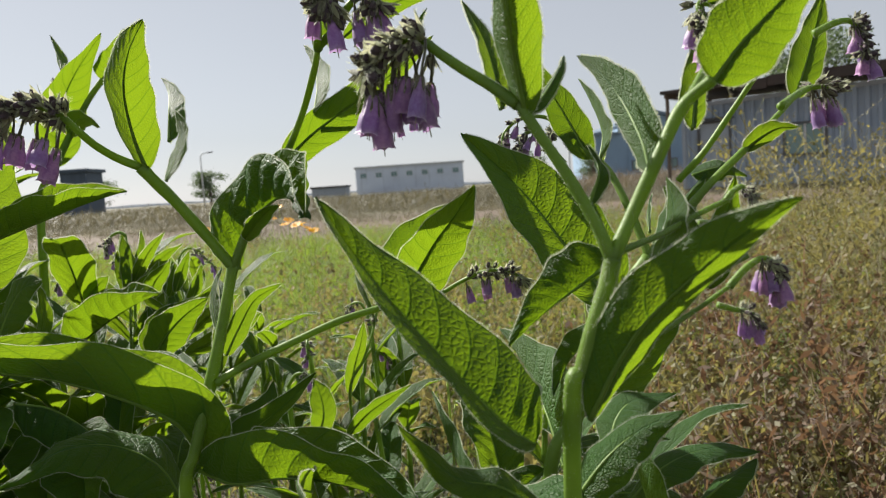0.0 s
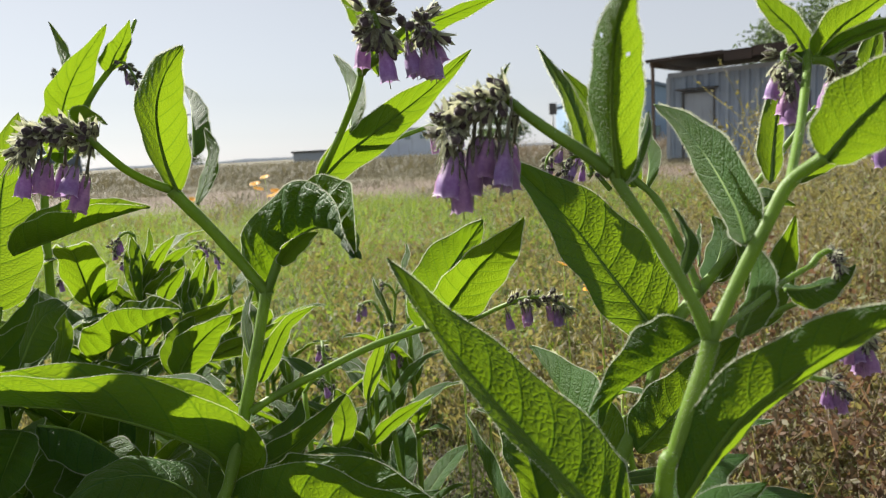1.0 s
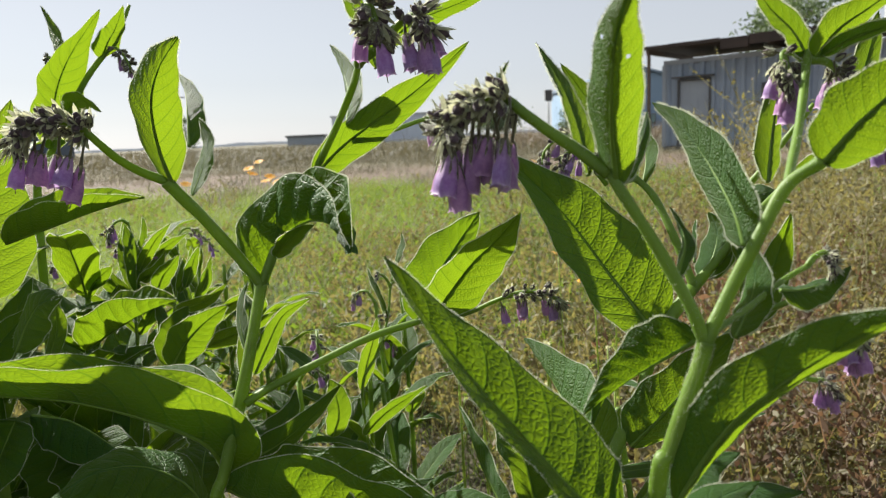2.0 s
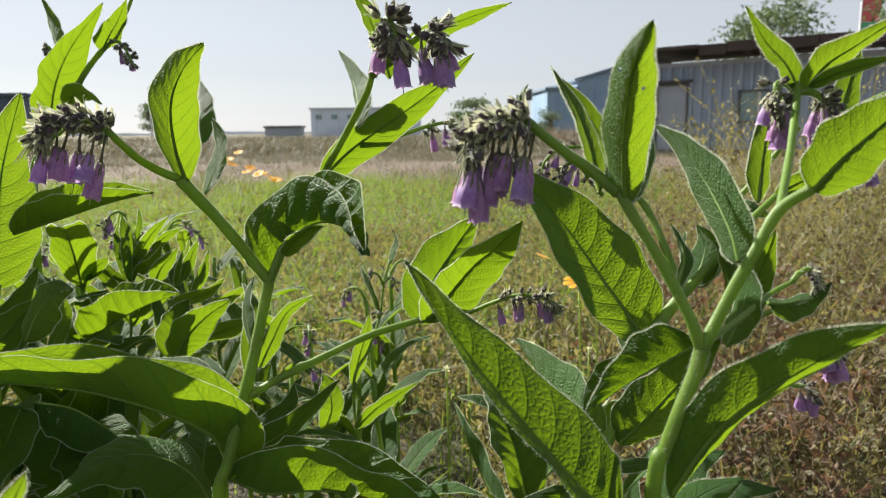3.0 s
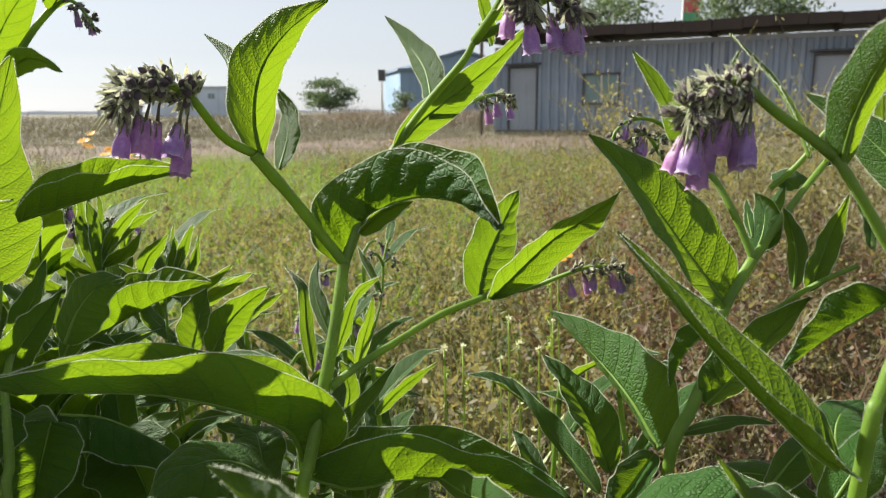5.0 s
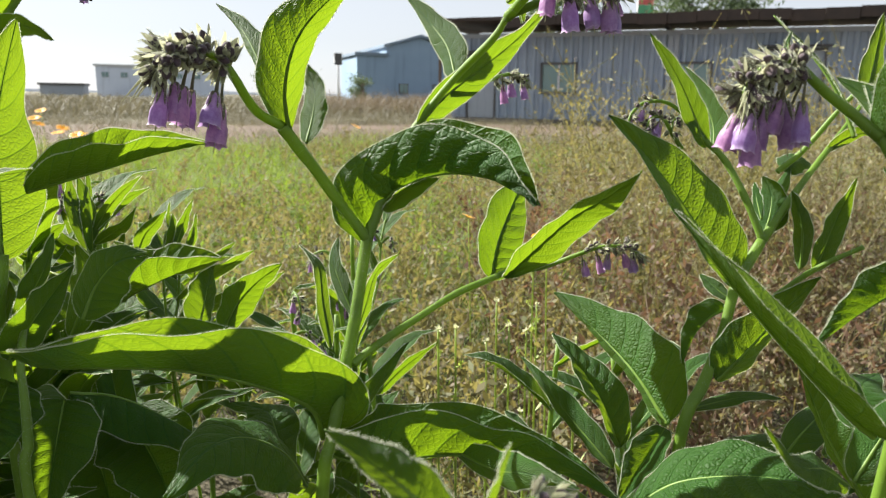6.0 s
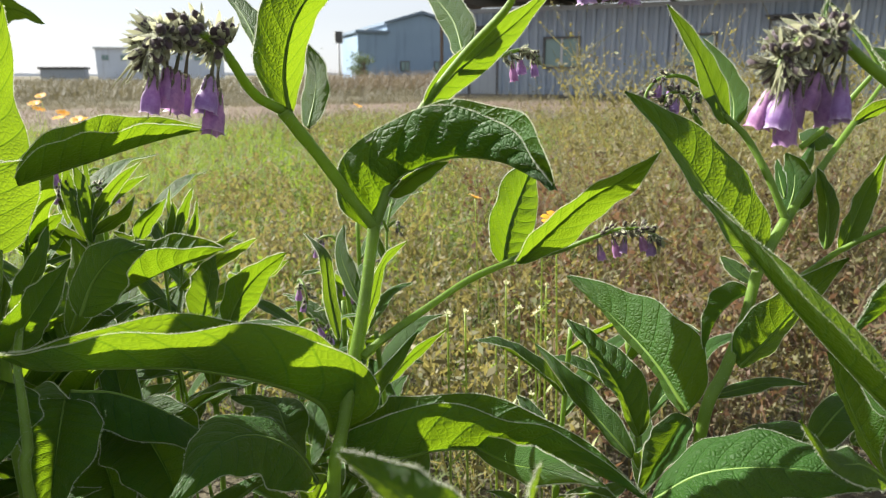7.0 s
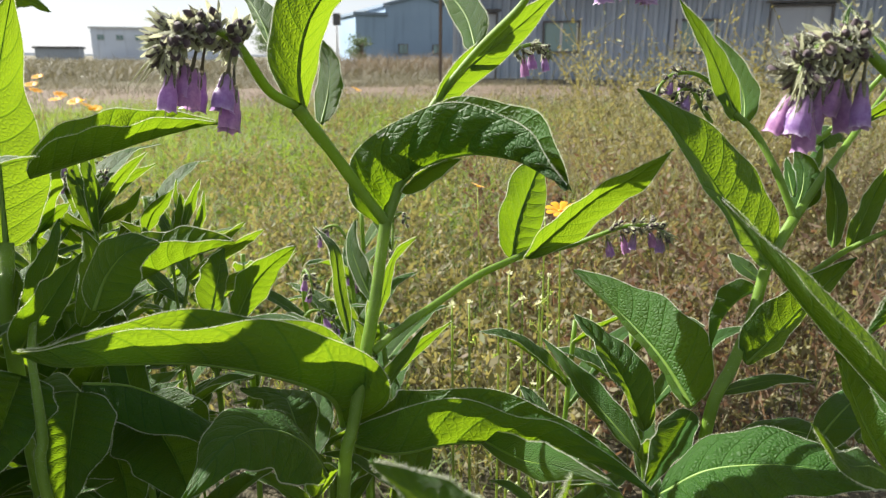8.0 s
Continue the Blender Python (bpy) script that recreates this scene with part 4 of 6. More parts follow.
leaf(back, [(-0.3138, 0.7042, 0.5767), (-0.2993, 0.6991, 0.5987), (-0.2855, 0.6926, 0.6142), (-0.2682, 0.6847, 0.6289)], 0.0150, (-0.292, -0.817, 0.496), (0.499, 0.566, -0.656))
leaf(back, [(-0.3137, 0.7011, 0.5644), (-0.2967, 0.6925, 0.5763), (-0.2863, 0.6852, 0.5837), (-0.2754, 0.6801, 0.6006)], 0.0160, (-0.257, -0.76, 0.597), (0.383, 0.581, -0.718))
leaf(back, [(-0.3202, 0.7009, 0.5545), (-0.3385, 0.7098, 0.5642), (-0.3601, 0.7159, 0.5797), (-0.3822, 0.7194, 0.5844)], 0.0181, (-0.38, 0.672, -0.636), (0.408, -0.562, 0.72))
leaf(back, [(-0.363, 0.696, 0.5613), (-0.352, 0.6951, 0.5733), (-0.3432, 0.6937, 0.5805), (-0.3345, 0.6921, 0.5863)], 0.0195, (-0.16, -0.779, 0.607), (0.3, 0.6, -0.742))
cluster(back, [(-0.3246, 0.7203, 0.6262), (-0.3325, 0.722, 0.6303), (-0.3403, 0.7206, 0.6267), (-0.3449, 0.7173, 0.6202), (-0.3465, 0.7138, 0.6127)], 3, 12, 0.8)

back = plant("young comfrey plant with upright pointed leaves")
stem(back, [(-0.245, 0.7, -0.02), (-0.246, 0.692, 0.1158), (-0.2482, 0.6757, 0.2516), (-0.2511, 0.6534, 0.3874), (-0.2546, 0.6262, 0.5232), (-0.2534, 0.6361, 0.5646), (-0.2502, 0.6401, 0.5853)], 0.0017, 0.0010)
leaf(back, [(-0.2746, 0.6442, 0.5667), (-0.2673, 0.6454, 0.5819), (-0.2587, 0.6446, 0.5912), (-0.249, 0.6439, 0.6023)], 0.0208, (-0.374, -0.784, 0.496), (0.522, 0.621, -0.584))
leaf(back, [(-0.2502, 0.6355, 0.5669), (-0.2447, 0.637, 0.5807), (-0.2436, 0.639, 0.5899), (-0.2443, 0.6416, 0.5995)], 0.0142, (-0.633, -0.731, 0.255), (0.633, 0.731, -0.255))
leaf(back, [(-0.244, 0.6345, 0.5715), (-0.2376, 0.6362, 0.5877), (-0.2332, 0.6376, 0.5992), (-0.2275, 0.6384, 0.6107)], 0.0132, (-0.444, -0.825, 0.349), (0.641, 0.649, -0.409))
leaf(back, [(-0.2545, 0.6342, 0.5554), (-0.2719, 0.642, 0.5621), (-0.2825, 0.6475, 0.5689), (-0.2931, 0.653, 0.5757)], 0.0170, (-0.385, 0.573, -0.724), (0.34, -0.682, 0.647))
leaf(back, [(-0.2526, 0.6324, 0.5508), (-0.2321, 0.616, 0.5581), (-0.2142, 0.6114, 0.565), (-0.1959, 0.6032, 0.5798)], 0.0167, (-0.193, -0.685, 0.703), (0.243, 0.511, -0.824))

slender = plant("slender young comfrey plant with black hanging buds")
stem(slender, [(-0.07, 0.71, -0.02), (-0.0717, 0.7038, 0.0976), (-0.0751, 0.6913, 0.2153), (-0.0797, 0.6742, 0.3329), (-0.0854, 0.6532, 0.4506), (-0.0694, 0.6621, 0.4866), (-0.0568, 0.671, 0.5202), (-0.0518, 0.6813, 0.5543), (-0.0447, 0.6892, 0.577)], 0.0018, 0.0013)
leaf(slender, [(-0.0865, 0.6539, 0.4535), (-0.0786, 0.6576, 0.4823), (-0.0709, 0.6604, 0.5054), (-0.0667, 0.6632, 0.5256)], 0.0199, (-0.605, -0.706, 0.368), (0.819, 0.445, -0.363))
leaf(slender, [(-0.0568, 0.671, 0.5202), (-0.0643, 0.6763, 0.5436), (-0.0723, 0.6855, 0.5603), (-0.0758, 0.6931, 0.5713)], 0.0108, (-0.482, 0.804, -0.348), (0.59, -0.717, 0.37))
leaf(slender, [(-0.1098, 0.5922, 0.4318), (-0.1027, 0.5947, 0.453), (-0.1058, 0.5989, 0.4742), (-0.1102, 0.6014, 0.4848)], 0.0279, (-0.618, -0.737, 0.274), (0.848, 0.494, -0.192))
leaf(slender, [(-0.0805, 0.588, 0.4343), (-0.0613, 0.5882, 0.4527), (-0.0418, 0.5922, 0.464), (-0.0193, 0.5958, 0.4756)], 0.0195, (-0.341, -0.684, 0.645), (0.505, 0.322, -0.801))
leaf(slender, [(-0.0448, 0.6887, 0.574), (-0.0416, 0.6953, 0.5851), (-0.0384, 0.7013, 0.5934), (-0.0388, 0.7083, 0.6036)], 0.0110, (-0.588, 0.808, -0.022), (0.588, -0.808, 0.022))
cluster(slender, [(-0.0519, 0.6808, 0.5513), (-0.0566, 0.6783, 0.5623), (-0.0624, 0.6798, 0.5659), (-0.0661, 0.6794, 0.5601)], 0, 9, 0.75)
cluster(slender, [(-0.0506, 0.6813, 0.5555), (-0.0445, 0.6811, 0.5601), (-0.041, 0.6802, 0.5578), (-0.0395, 0.6785, 0.5495)], 0, 8, 0.7)
cluster(slender, [(-0.0568, 0.6715, 0.5231), (-0.0577, 0.6727, 0.529), (-0.059, 0.6724, 0.526), (-0.0581, 0.6707, 0.5172)], 0, 5, 0.7)

left = plant("comfrey plant with broad sunlit leaves")
stem(left, [(-0.28, 0.36, -0.02), (-0.2841, 0.3644, 0.1078), (-0.2923, 0.3734, 0.2355), (-0.3035, 0.3856, 0.3633), (-0.3172, 0.4006, 0.491), (-0.316, 0.4066, 0.5167), (-0.3171, 0.4146, 0.5386), (-0.3201, 0.4279, 0.5526), (-0.3213, 0.4412, 0.5605), (-0.3219, 0.4537, 0.5661)], 0.0039, 0.0017)
stem(left, [(-0.33, 0.46, -0.02), (-0.3314, 0.4627, 0.1248), (-0.3341, 0.4683, 0.2696), (-0.3378, 0.4759, 0.4144), (-0.3424, 0.4851, 0.5592), (-0.3402, 0.4919, 0.5849), (-0.3394, 0.4963, 0.601)], 0.0050, 0.0044, "stem")
leaf(left, [(-0.3397, 0.4955, 0.5978), (-0.3394, 0.5071, 0.638), (-0.3379, 0.5202, 0.6846), (-0.3239, 0.5327, 0.7442)], 0.0601, (-0.766, -0.64, 0.064), (0.797, 0.6, -0.063), wave=0.05, relief=0.5)
leaf(left, [(-0.3218, 0.4969, 0.6388), (-0.2853, 0.4931, 0.6498), (-0.2487, 0.4893, 0.6608), (-0.2143, 0.4853, 0.669)], 0.0488, (0.099, -0.782, 0.615), (-0.259, 0.267, 0.928), wave=0.05, relief=1.3)
leaf(left, [(-0.2988, 0.5482, 0.541), (-0.2678, 0.5366, 0.5602), (-0.2368, 0.5242, 0.5764), (-0.2094, 0.5116, 0.5869)], 0.0613, (-0.133, -0.755, 0.642), (-0.279, 0.767, 0.578), wave=0.05, relief=1.4)
leaf(left, [(-0.3064, 0.4971, 0.5435), (-0.2972, 0.4999, 0.568), (-0.2949, 0.4992, 0.5902), (-0.2978, 0.4984, 0.6047)], 0.0242, (-0.843, 0.538, -0.025), (0.794, -0.606, 0.049))
leaf(left, [(-0.3316, 0.4526, 0.5481), (-0.3182, 0.453, 0.5686), (-0.308, 0.4636, 0.5817), (-0.2965, 0.4742, 0.597)], 0.0298, (-0.263, -0.753, 0.602), (0.459, 0.551, -0.697))
leaf(left, [(-0.3304, 0.4651, 0.5562), (-0.3218, 0.4786, 0.5786), (-0.314, 0.4909, 0.5956), (-0.3112, 0.5049, 0.6118)], 0.0203, (-0.45, -0.754, 0.478), (0.314, 0.843, -0.438))
leaf(left, [(-0.3445, 0.4909, 0.5521), (-0.3397, 0.4925, 0.5654), (-0.337, 0.4941, 0.5754), (-0.3373, 0.4967, 0.5854)], 0.0137, (-0.745, 0.667, -0.018), (0.819, -0.572, -0.036))
leaf(left, [(-0.2124, 0.4953, 0.539), (-0.2018, 0.5012, 0.5561), (-0.1875, 0.5051, 0.5699), (-0.1695, 0.5071, 0.5817)], 0.0327, (-0.459, -0.649, 0.606), (0.607, 0.367, -0.704))
leaf(left, [(-0.2289, 0.5312, 0.5284), (-0.2236, 0.5393, 0.5467), (-0.2193, 0.5469, 0.5613), (-0.2156, 0.5537, 0.5722)], 0.0314, (-0.76, -0.523, 0.385), (0.561, 0.736, -0.379))
leaf(left, [(-0.2013, 0.4695, 0.5389), (-0.1907, 0.4665, 0.5419), (-0.1774, 0.457, 0.5445), (-0.1613, 0.4453, 0.5422)], 0.0218, (0.142, 0.948, 0.286), (-0.13, -0.991, 0.013))
leaf(left, [(-0.3051, 0.4683, 0.5175), (-0.2774, 0.4678, 0.5109), (-0.2425, 0.4562, 0.4924), (-0.2046, 0.4312, 0.4679)], 0.0489, (-0.225, 0.634, -0.74), (-0.377, -0.78, -0.5), wave=0.06, relief=1.5)
leaf(left, [(-0.3046, 0.4474, 0.5215), (-0.307, 0.4338, 0.5075), (-0.3093, 0.4197, 0.4914), (-0.3116, 0.4051, 0.4735)], 0.0502, (0.823, -0.567, 0.038), (-0.576, -0.576, 0.581), wave=0.05, relief=1.0)
leaf(left, [(-0.3292, 0.4387, 0.5394), (-0.3332, 0.4266, 0.529), (-0.337, 0.414, 0.5166), (-0.3406, 0.4008, 0.5023)], 0.0475, (0.802, -0.585, -0.122), (-0.331, -0.673, 0.662), wave=0.07, relief=1.8)
leaf(left, [(-0.2783, 0.4949, 0.4873), (-0.2649, 0.4751, 0.4707), (-0.2553, 0.4569, 0.455), (-0.2497, 0.4395, 0.4369)], 0.0652, (0.839, -0.295, 0.457), (-0.703, -0.697, 0.14), wave=0.05, relief=1.0)
leaf(left, [(-0.303, 0.5036, 0.4871), (-0.2962, 0.4852, 0.4669), (-0.2896, 0.4672, 0.4478), (-0.2865, 0.4508, 0.4298)], 0.0580, (0.927, -0.288, 0.24), (-0.658, -0.676, 0.331), wave=0.05, relief=1.0)
leaf(left, [(-0.2882, 0.4323, 0.5748), (-0.2801, 0.435, 0.593), (-0.2676, 0.4316, 0.6068), (-0.2513, 0.4264, 0.6111)], 0.0327, (-0.717, 0.645, 0.263), (0.765, -0.374, -0.524), wave=0.06)

low = plant("low young comfrey plant, tips of its leaves upright")
stem(low, [(-0.165, 0.19, -0.02), (-0.1647, 0.1866, 0.1303), (-0.1641, 0.1798, 0.2806), (-0.1633, 0.1705, 0.431), (-0.1624, 0.159, 0.5813), (-0.1639, 0.1601, 0.5862), (-0.165, 0.161, 0.5904)], 0.0012, 0.0010)
leaf(low, [(-0.1651, 0.1607, 0.5887), (-0.1772, 0.1668, 0.601), (-0.1855, 0.1724, 0.608), (-0.1961, 0.1804, 0.6148)], 0.0157, (-0.509, 0.678, -0.529), (0.739, -0.085, 0.669))
leaf(low, [(-0.163, 0.16, 0.5862), (-0.1561, 0.1609, 0.5977), (-0.1527, 0.1627, 0.6054), (-0.1499, 0.1644, 0.6119)], 0.0101, (-0.494, -0.565, 0.66), (0.225, 0.76, -0.609))
leaf(low, [(-0.1651, 0.1606, 0.5879), (-0.166, 0.1457, 0.5901), (-0.1704, 0.1361, 0.5902), (-0.1753, 0.1268, 0.5909)], 0.0091, (0.198, 0.439, -0.876), (-0.198, -0.439, 0.876))
cluster(low, [(-0.163, 0.16, 0.5862), (-0.1554, 0.1599, 0.5928), (-0.1489, 0.1605, 0.5958), (-0.1424, 0.1605, 0.5963), (-0.1375, 0.1594, 0.5941)], 2, 12, 0.7)
# -- end of comfrey plants --


# -- ground --
def wobble(x, y):
    return 0.03 * noise.noise((x * 0.9, y * 0.9, 0)) + 0.05 * noise.noise((x * 0.17, y * 0.17, 4)) * min(1, abs(y) / 5)


def soil_material():
    m = Nodes("dry_field_soil")
    at = m.at()
    sep = m.n("SeparateXYZ")
    m.put(at, sep.inputs[0])
    big, mid, fine = m.noise(at, 0.11, 4), m.noise(at, 1.1, 5), m.noise(at, 22, 5)
    straw = m.mix(mid, (0.125, 0.105, 0.06), (0.08, 0.09, 0.038))
    red = m.mix(fine, (0.12, 0.082, 0.06), (0.165, 0.115, 0.085))
    # a bare dirt track crosses the field some way off
    off = m.math("ABSOLUTE", m.math("SUBTRACT", m.math("ADD", sep.outputs["Y"], m.math("MULTIPLY", big, 6.0)), 16.5))
    track = m.ramp(m.math("DIVIDE", off, 6.0), (0.45, 1.0), (1.0, 0.0))
    # soil close by is painted darker, for the shade beneath the weeds
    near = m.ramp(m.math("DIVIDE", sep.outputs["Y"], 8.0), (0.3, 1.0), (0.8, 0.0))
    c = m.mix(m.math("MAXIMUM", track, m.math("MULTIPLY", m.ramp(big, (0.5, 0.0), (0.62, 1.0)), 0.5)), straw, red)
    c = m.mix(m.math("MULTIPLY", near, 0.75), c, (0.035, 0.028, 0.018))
    c = m.mix(m.ramp(fine, (0.35, 0.6), (0.65, 0.0)), c, (0.07, 0.055, 0.03))
    nor = m.bump(m.math("ADD", fine, m.math("MULTIPLY", m.noise(at, 90, 3), 0.4)), 0.8, 0.03)
    return m.done(m.surface(c, 0.9, nor))


def ground():
    m = Mesh()
    steps = [-3000, -600, -150, -60, -30, -16, -10] + [-7 + 0.5 * i for i in range(29)] + [10, 16, 30, 60, 150, 600, 3000]
    far = [-600, -60, -12, -4] + [-2 + 0.5 * i for i in range(40)] + [19, 22, 26, 32, 40, 55, 80, 120, 200, 500, 1200, 4000]
    v = [(x, y, wobble(x, y)) for y in far for x in steps]
    w = len(steps)
    m.add(v, [(i * w + j, i * w + j + 1, (i + 1) * w + j + 1, (i + 1) * w + j) for i in range(len(far) - 1) for j in range(w - 1)])
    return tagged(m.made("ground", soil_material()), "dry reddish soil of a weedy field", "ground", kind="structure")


ground()

# -- far buildings --
def painted(name, a, b, scale=1.5, rough=0.6, metal=0.0):
    m = Nodes(name)
    at = m.at()
    f = m.noise(at, scale, 5)
    streak = m.n("Mapping")
    m.put(at, streak.inputs["Vector"])
    streak.inputs["Scale"].default_value = (6, 6, 0.5)
    g = m.noise(streak.outputs[0], scale, 4)
    c = m.mix(m.ramp(f, (0.3, 0.0), (0.75, 1.0)), a, b)
    c = m.mix(m.ramp(g, (0.55, 0.0), (0.8, 0.5)), c, tuple(0.55 * k for k in b))
    return m.done(m.surface(c, rough, m.bump(m.noise(at, scale * 30, 3), 0.2, 0.003), Metallic=metal))


def box(bm, x0, x1, y0, y1, z0, z1, bevel=0.0):
    r = bmesh.ops.create_cube(bm, size=1)
    bmesh.ops.scale(bm, vec=(x1 - x0, y1 - y0, z1 - z0), verts=r["verts"])
    bmesh.ops.translate(bm, vec=((x0 + x1) / 2, (y0 + y1) / 2, (z0 + z1) / 2), verts=r["verts"])
    if bevel:
        bmesh.ops.bevel(bm, geom=list({e for q in r["verts"] for e in q.link_edges}), offset=bevel, segments=2, affect="EDGES")


def boxes(*rows, bevel=0.0):
    bm = bmesh.new()
    for row in rows:
        box(bm, *row, bevel=bevel)
    return bm


GREY = painted("weathered_grey_steel", (0.31, 0.37, 0.45), (0.25, 0.31, 0.39), 1.2, 0.55)
DOORGREY = painted("grey_door_paint", (0.33, 0.37, 0.42), (0.29, 0.33, 0.38), 2, 0.5)
DARKROOF = painted("dark_rusted_roofing", (0.036, 0.028, 0.024), (0.062, 0.043, 0.034), 2.5, 0.8)
FRAME = painted("dark_window_frame", (0.06, 0.062, 0.066), (0.1, 0.1, 0.1), 3, 0.5)
ALU = painted("pale_aluminium", (0.55, 0.57, 0.58), (0.45, 0.46, 0.48), 3, 0.4)
WHITE = painted("off_white_panel", (0.62, 0.68, 0.77), (0.52, 0.57, 0.66), 0.3, 0.7)
BLUE = painted("blue_grey_cladding", (0.23, 0.33, 0.45), (0.19, 0.28, 0.39), 0.3, 0.6)
BLUEROOF = painted("slate_blue_roof", (0.16, 0.22, 0.29), (0.12, 0.17, 0.23), 0.3, 0.6)
DARKBLUE = painted("dark_blue_panel", (0.06, 0.09, 0.13), (0.05, 0.07, 0.1), 0.3, 0.6)
RED = painted("red_sign_paint", (0.55, 0.10, 0.10), (0.45, 0.08, 0.08), 0.5, 0.5)
GREEN = painted("green_sign_paint", (0.08, 0.35, 0.17), (0.06, 0.28, 0.13), 0.5, 0.5)
WOOD = painted("weathered_post_wood", (0.16, 0.12, 0.09), (0.11, 0.085, 0.065), 3, 0.8)


def glass_material():
    m = Nodes("greenish_window_glass")
    f = m.noise(m.at(), 1.2, 3)
    return m.done(m.surface(m.mix(f, (0.10, 0.18, 0.18), (0.20, 0.31, 0.30)), 0.08, None, Specular_IOR_Level=0.6))


PANE = glass_material()


def shed():
    """Container office under a lean-to roof; local x runs along its front, y goes back."""
    ob = tagged(new("site_container"), "grey corrugated container office under a dark rusty roof", "building")
    ob.matrix_world = Matrix.Translation((SHED[0], SHED[1], 0)) @ Matrix.Rotation(radians(SHED[2]), 4, "Z")
    L, H, D = 13.0, SHED_H, 2.6
    # corrugated front with openings left free
    holes = [(DOOR1[0], DOOR1[1], 0.12, DOOR_H), (WIN1[0], WIN1[1], WIN_Z[0], WIN_Z[1]), (WIN2[0], WIN2[1], WIN_Z[0], WIN_Z[1]), (DOOR2[0], DOOR2[1], 0.12, DOOR_H + 0.05)]
    cuts = sorted({0.0, L, *[k for h in holes for k in h[:2]]})
    def sheet(x0, x1, z0, z1):
        m = Mesh()
        n = max(1, round((x1 - x0) / 0.28))
        pitch = (x1 - x0) / n
        prof = []
        for i in range(n):
            a = x0 + i * pitch
            prof += [(a, 0.0), (a + 0.32 * pitch, 0.0), (a + 0.45 * pitch, 0.07), (a + 0.87 * pitch, 0.07)]
        prof.append((x1, 0.0))
        v = [(x, y, z) for z in (z0, z1) for x, y in prof]
        k = len(prof)
        m.add(v, [(j, j + 1, k + j + 1, k + j) for j in range(k - 1)])
        m.made("wall_panel", GREY, ob, False)

    for x0, x1 in zip(cuts, cuts[1:]):
        h = [q for q in holes if q[0] <= x0 + 1e-6 and q[1] >= x1 - 1e-6]
        if h:
            if h[0][2] > 0.2:
                sheet(x0, x1, 0.1, h[0][2])
            sheet(x0, x1, h[0][3], H)
        else:
            sheet(x0, x1, 0.1, H)
    part("body", boxes((0, L, 0.12, D, 0.1, H)), GREY, ob)
    part("base_rail", boxes((-0.02, L, -0.03, 0.1, 0.0, 0.14), bevel=0.01), FRAME, ob)
    part("top_rail", boxes((-0.02, L, -0.03, 0.12, H, H + 0.12), bevel=0.01), DOORGREY, ob)
    for x in (0.0, 6.05, 6.2):
        part("corner_post", boxes((x - 0.06, x + 0.06, -0.035, 0.08, 0.1, H), bevel=0.01), DOORGREY, ob)
    for x0, x1, z1 in ((*DOOR1, DOOR_H), (*DOOR2, DOOR_H + 0.05)):
        d = part("door", boxes((x0 + 0.05, x1 - 0.05, 0.03, 0.08, 0.14, z1 - 0.05), bevel=0.008), DOORGREY, ob, "plain grey steel door")
        part("door_frame", boxes((x0, x0 + 0.05, -0.04, 0.1, 0.12, z1), (x1 - 0.05, x1, -0.04, 0.1, 0.12, z1), (x0, x1, -0.05, 0.1, z1 - 0.05, z1)), FRAME, d)
        part("handle", boxes((x0 + 0.12, x0 + 0.16, -0.03, 0.03, 1.0, 1.14), bevel=0.006), ALU, d)
        part("rain_hood", boxes((x0 - 0.1, x1 + 0.1, -0.22, 0.0, z1 + 0.03, z1 + 0.08), bevel=0.01), FRAME, d)
    for x0, x1 in (WIN1, WIN2):
        z0, z1 = WIN_Z
        w = part("window", boxes((x0, x0 + 0.06, -0.03, 0.09, z0, z1), (x1 - 0.06, x1, -0.03, 0.09, z0, z1), (x0, x1, -0.03, 0.09, z1 - 0.06, z1), (x0, x1, -0.04, 0.09, z0, z0 + 0.06)), FRAME, ob, "small sliding window in a dark frame")
        mid = (x0 + x1) / 2
        part("sash", boxes((mid - 0.03, mid + 0.03, 0.0, 0.05, z0 + 0.06, z1 - 0.06), (x1 - 0.1, x1 - 0.06, 0.0, 0.05, z0 + 0.06, z1 - 0.06), bevel=0.004), ALU, w)
        part("pane", boxes((x0 + 0.06, mid - 0.03, 0.03, 0.04, z0 + 0.06, z1 - 0.06)), PANE, w)
        part("pane", boxes((mid + 0.03, x1 - 0.1, 0.02, 0.03, z0 + 0.06, z1 - 0.06)), PANE, w)
    # lean-to roof: sheets on a dark fascia, on posts past the end
    rnd = random.Random(5)
    bm = boxes((-0.35, L + 0.3, -0.75, D + 0.4, H + 0.42, H + 0.465))
    part("roof", bm, DARKROOF, ob, "dark rusty sheet roof")
    for i in range(int((L + 0.6) / 0.7)):
        x = -0.32 + i * 0.7
        dz = rnd.uniform(-0.03, 0.03)
        part("fascia_board", boxes((x, x + 0.69, -0.80 + rnd.uniform(-0.03, 0.02), -0.76, H + (0.38 if i < 3 else 0.22) + dz, H + 0.48 + dz * 0.6), bevel=0.006), DARKROOF, ob)
    for i in range(5):
        x = -0.25 + i * 3.0
        part("rafter", boxes((x, x + 0.08, -0.7, D, H + 0.28, H + 0.42)), WOOD, ob)
    for y in (-0.6, D):
        part("post", boxes((-0.26, -0.18, y, y + 0.08, 0.0, H + 0.42), bevel=0.01), WOOD, ob)
    return ob


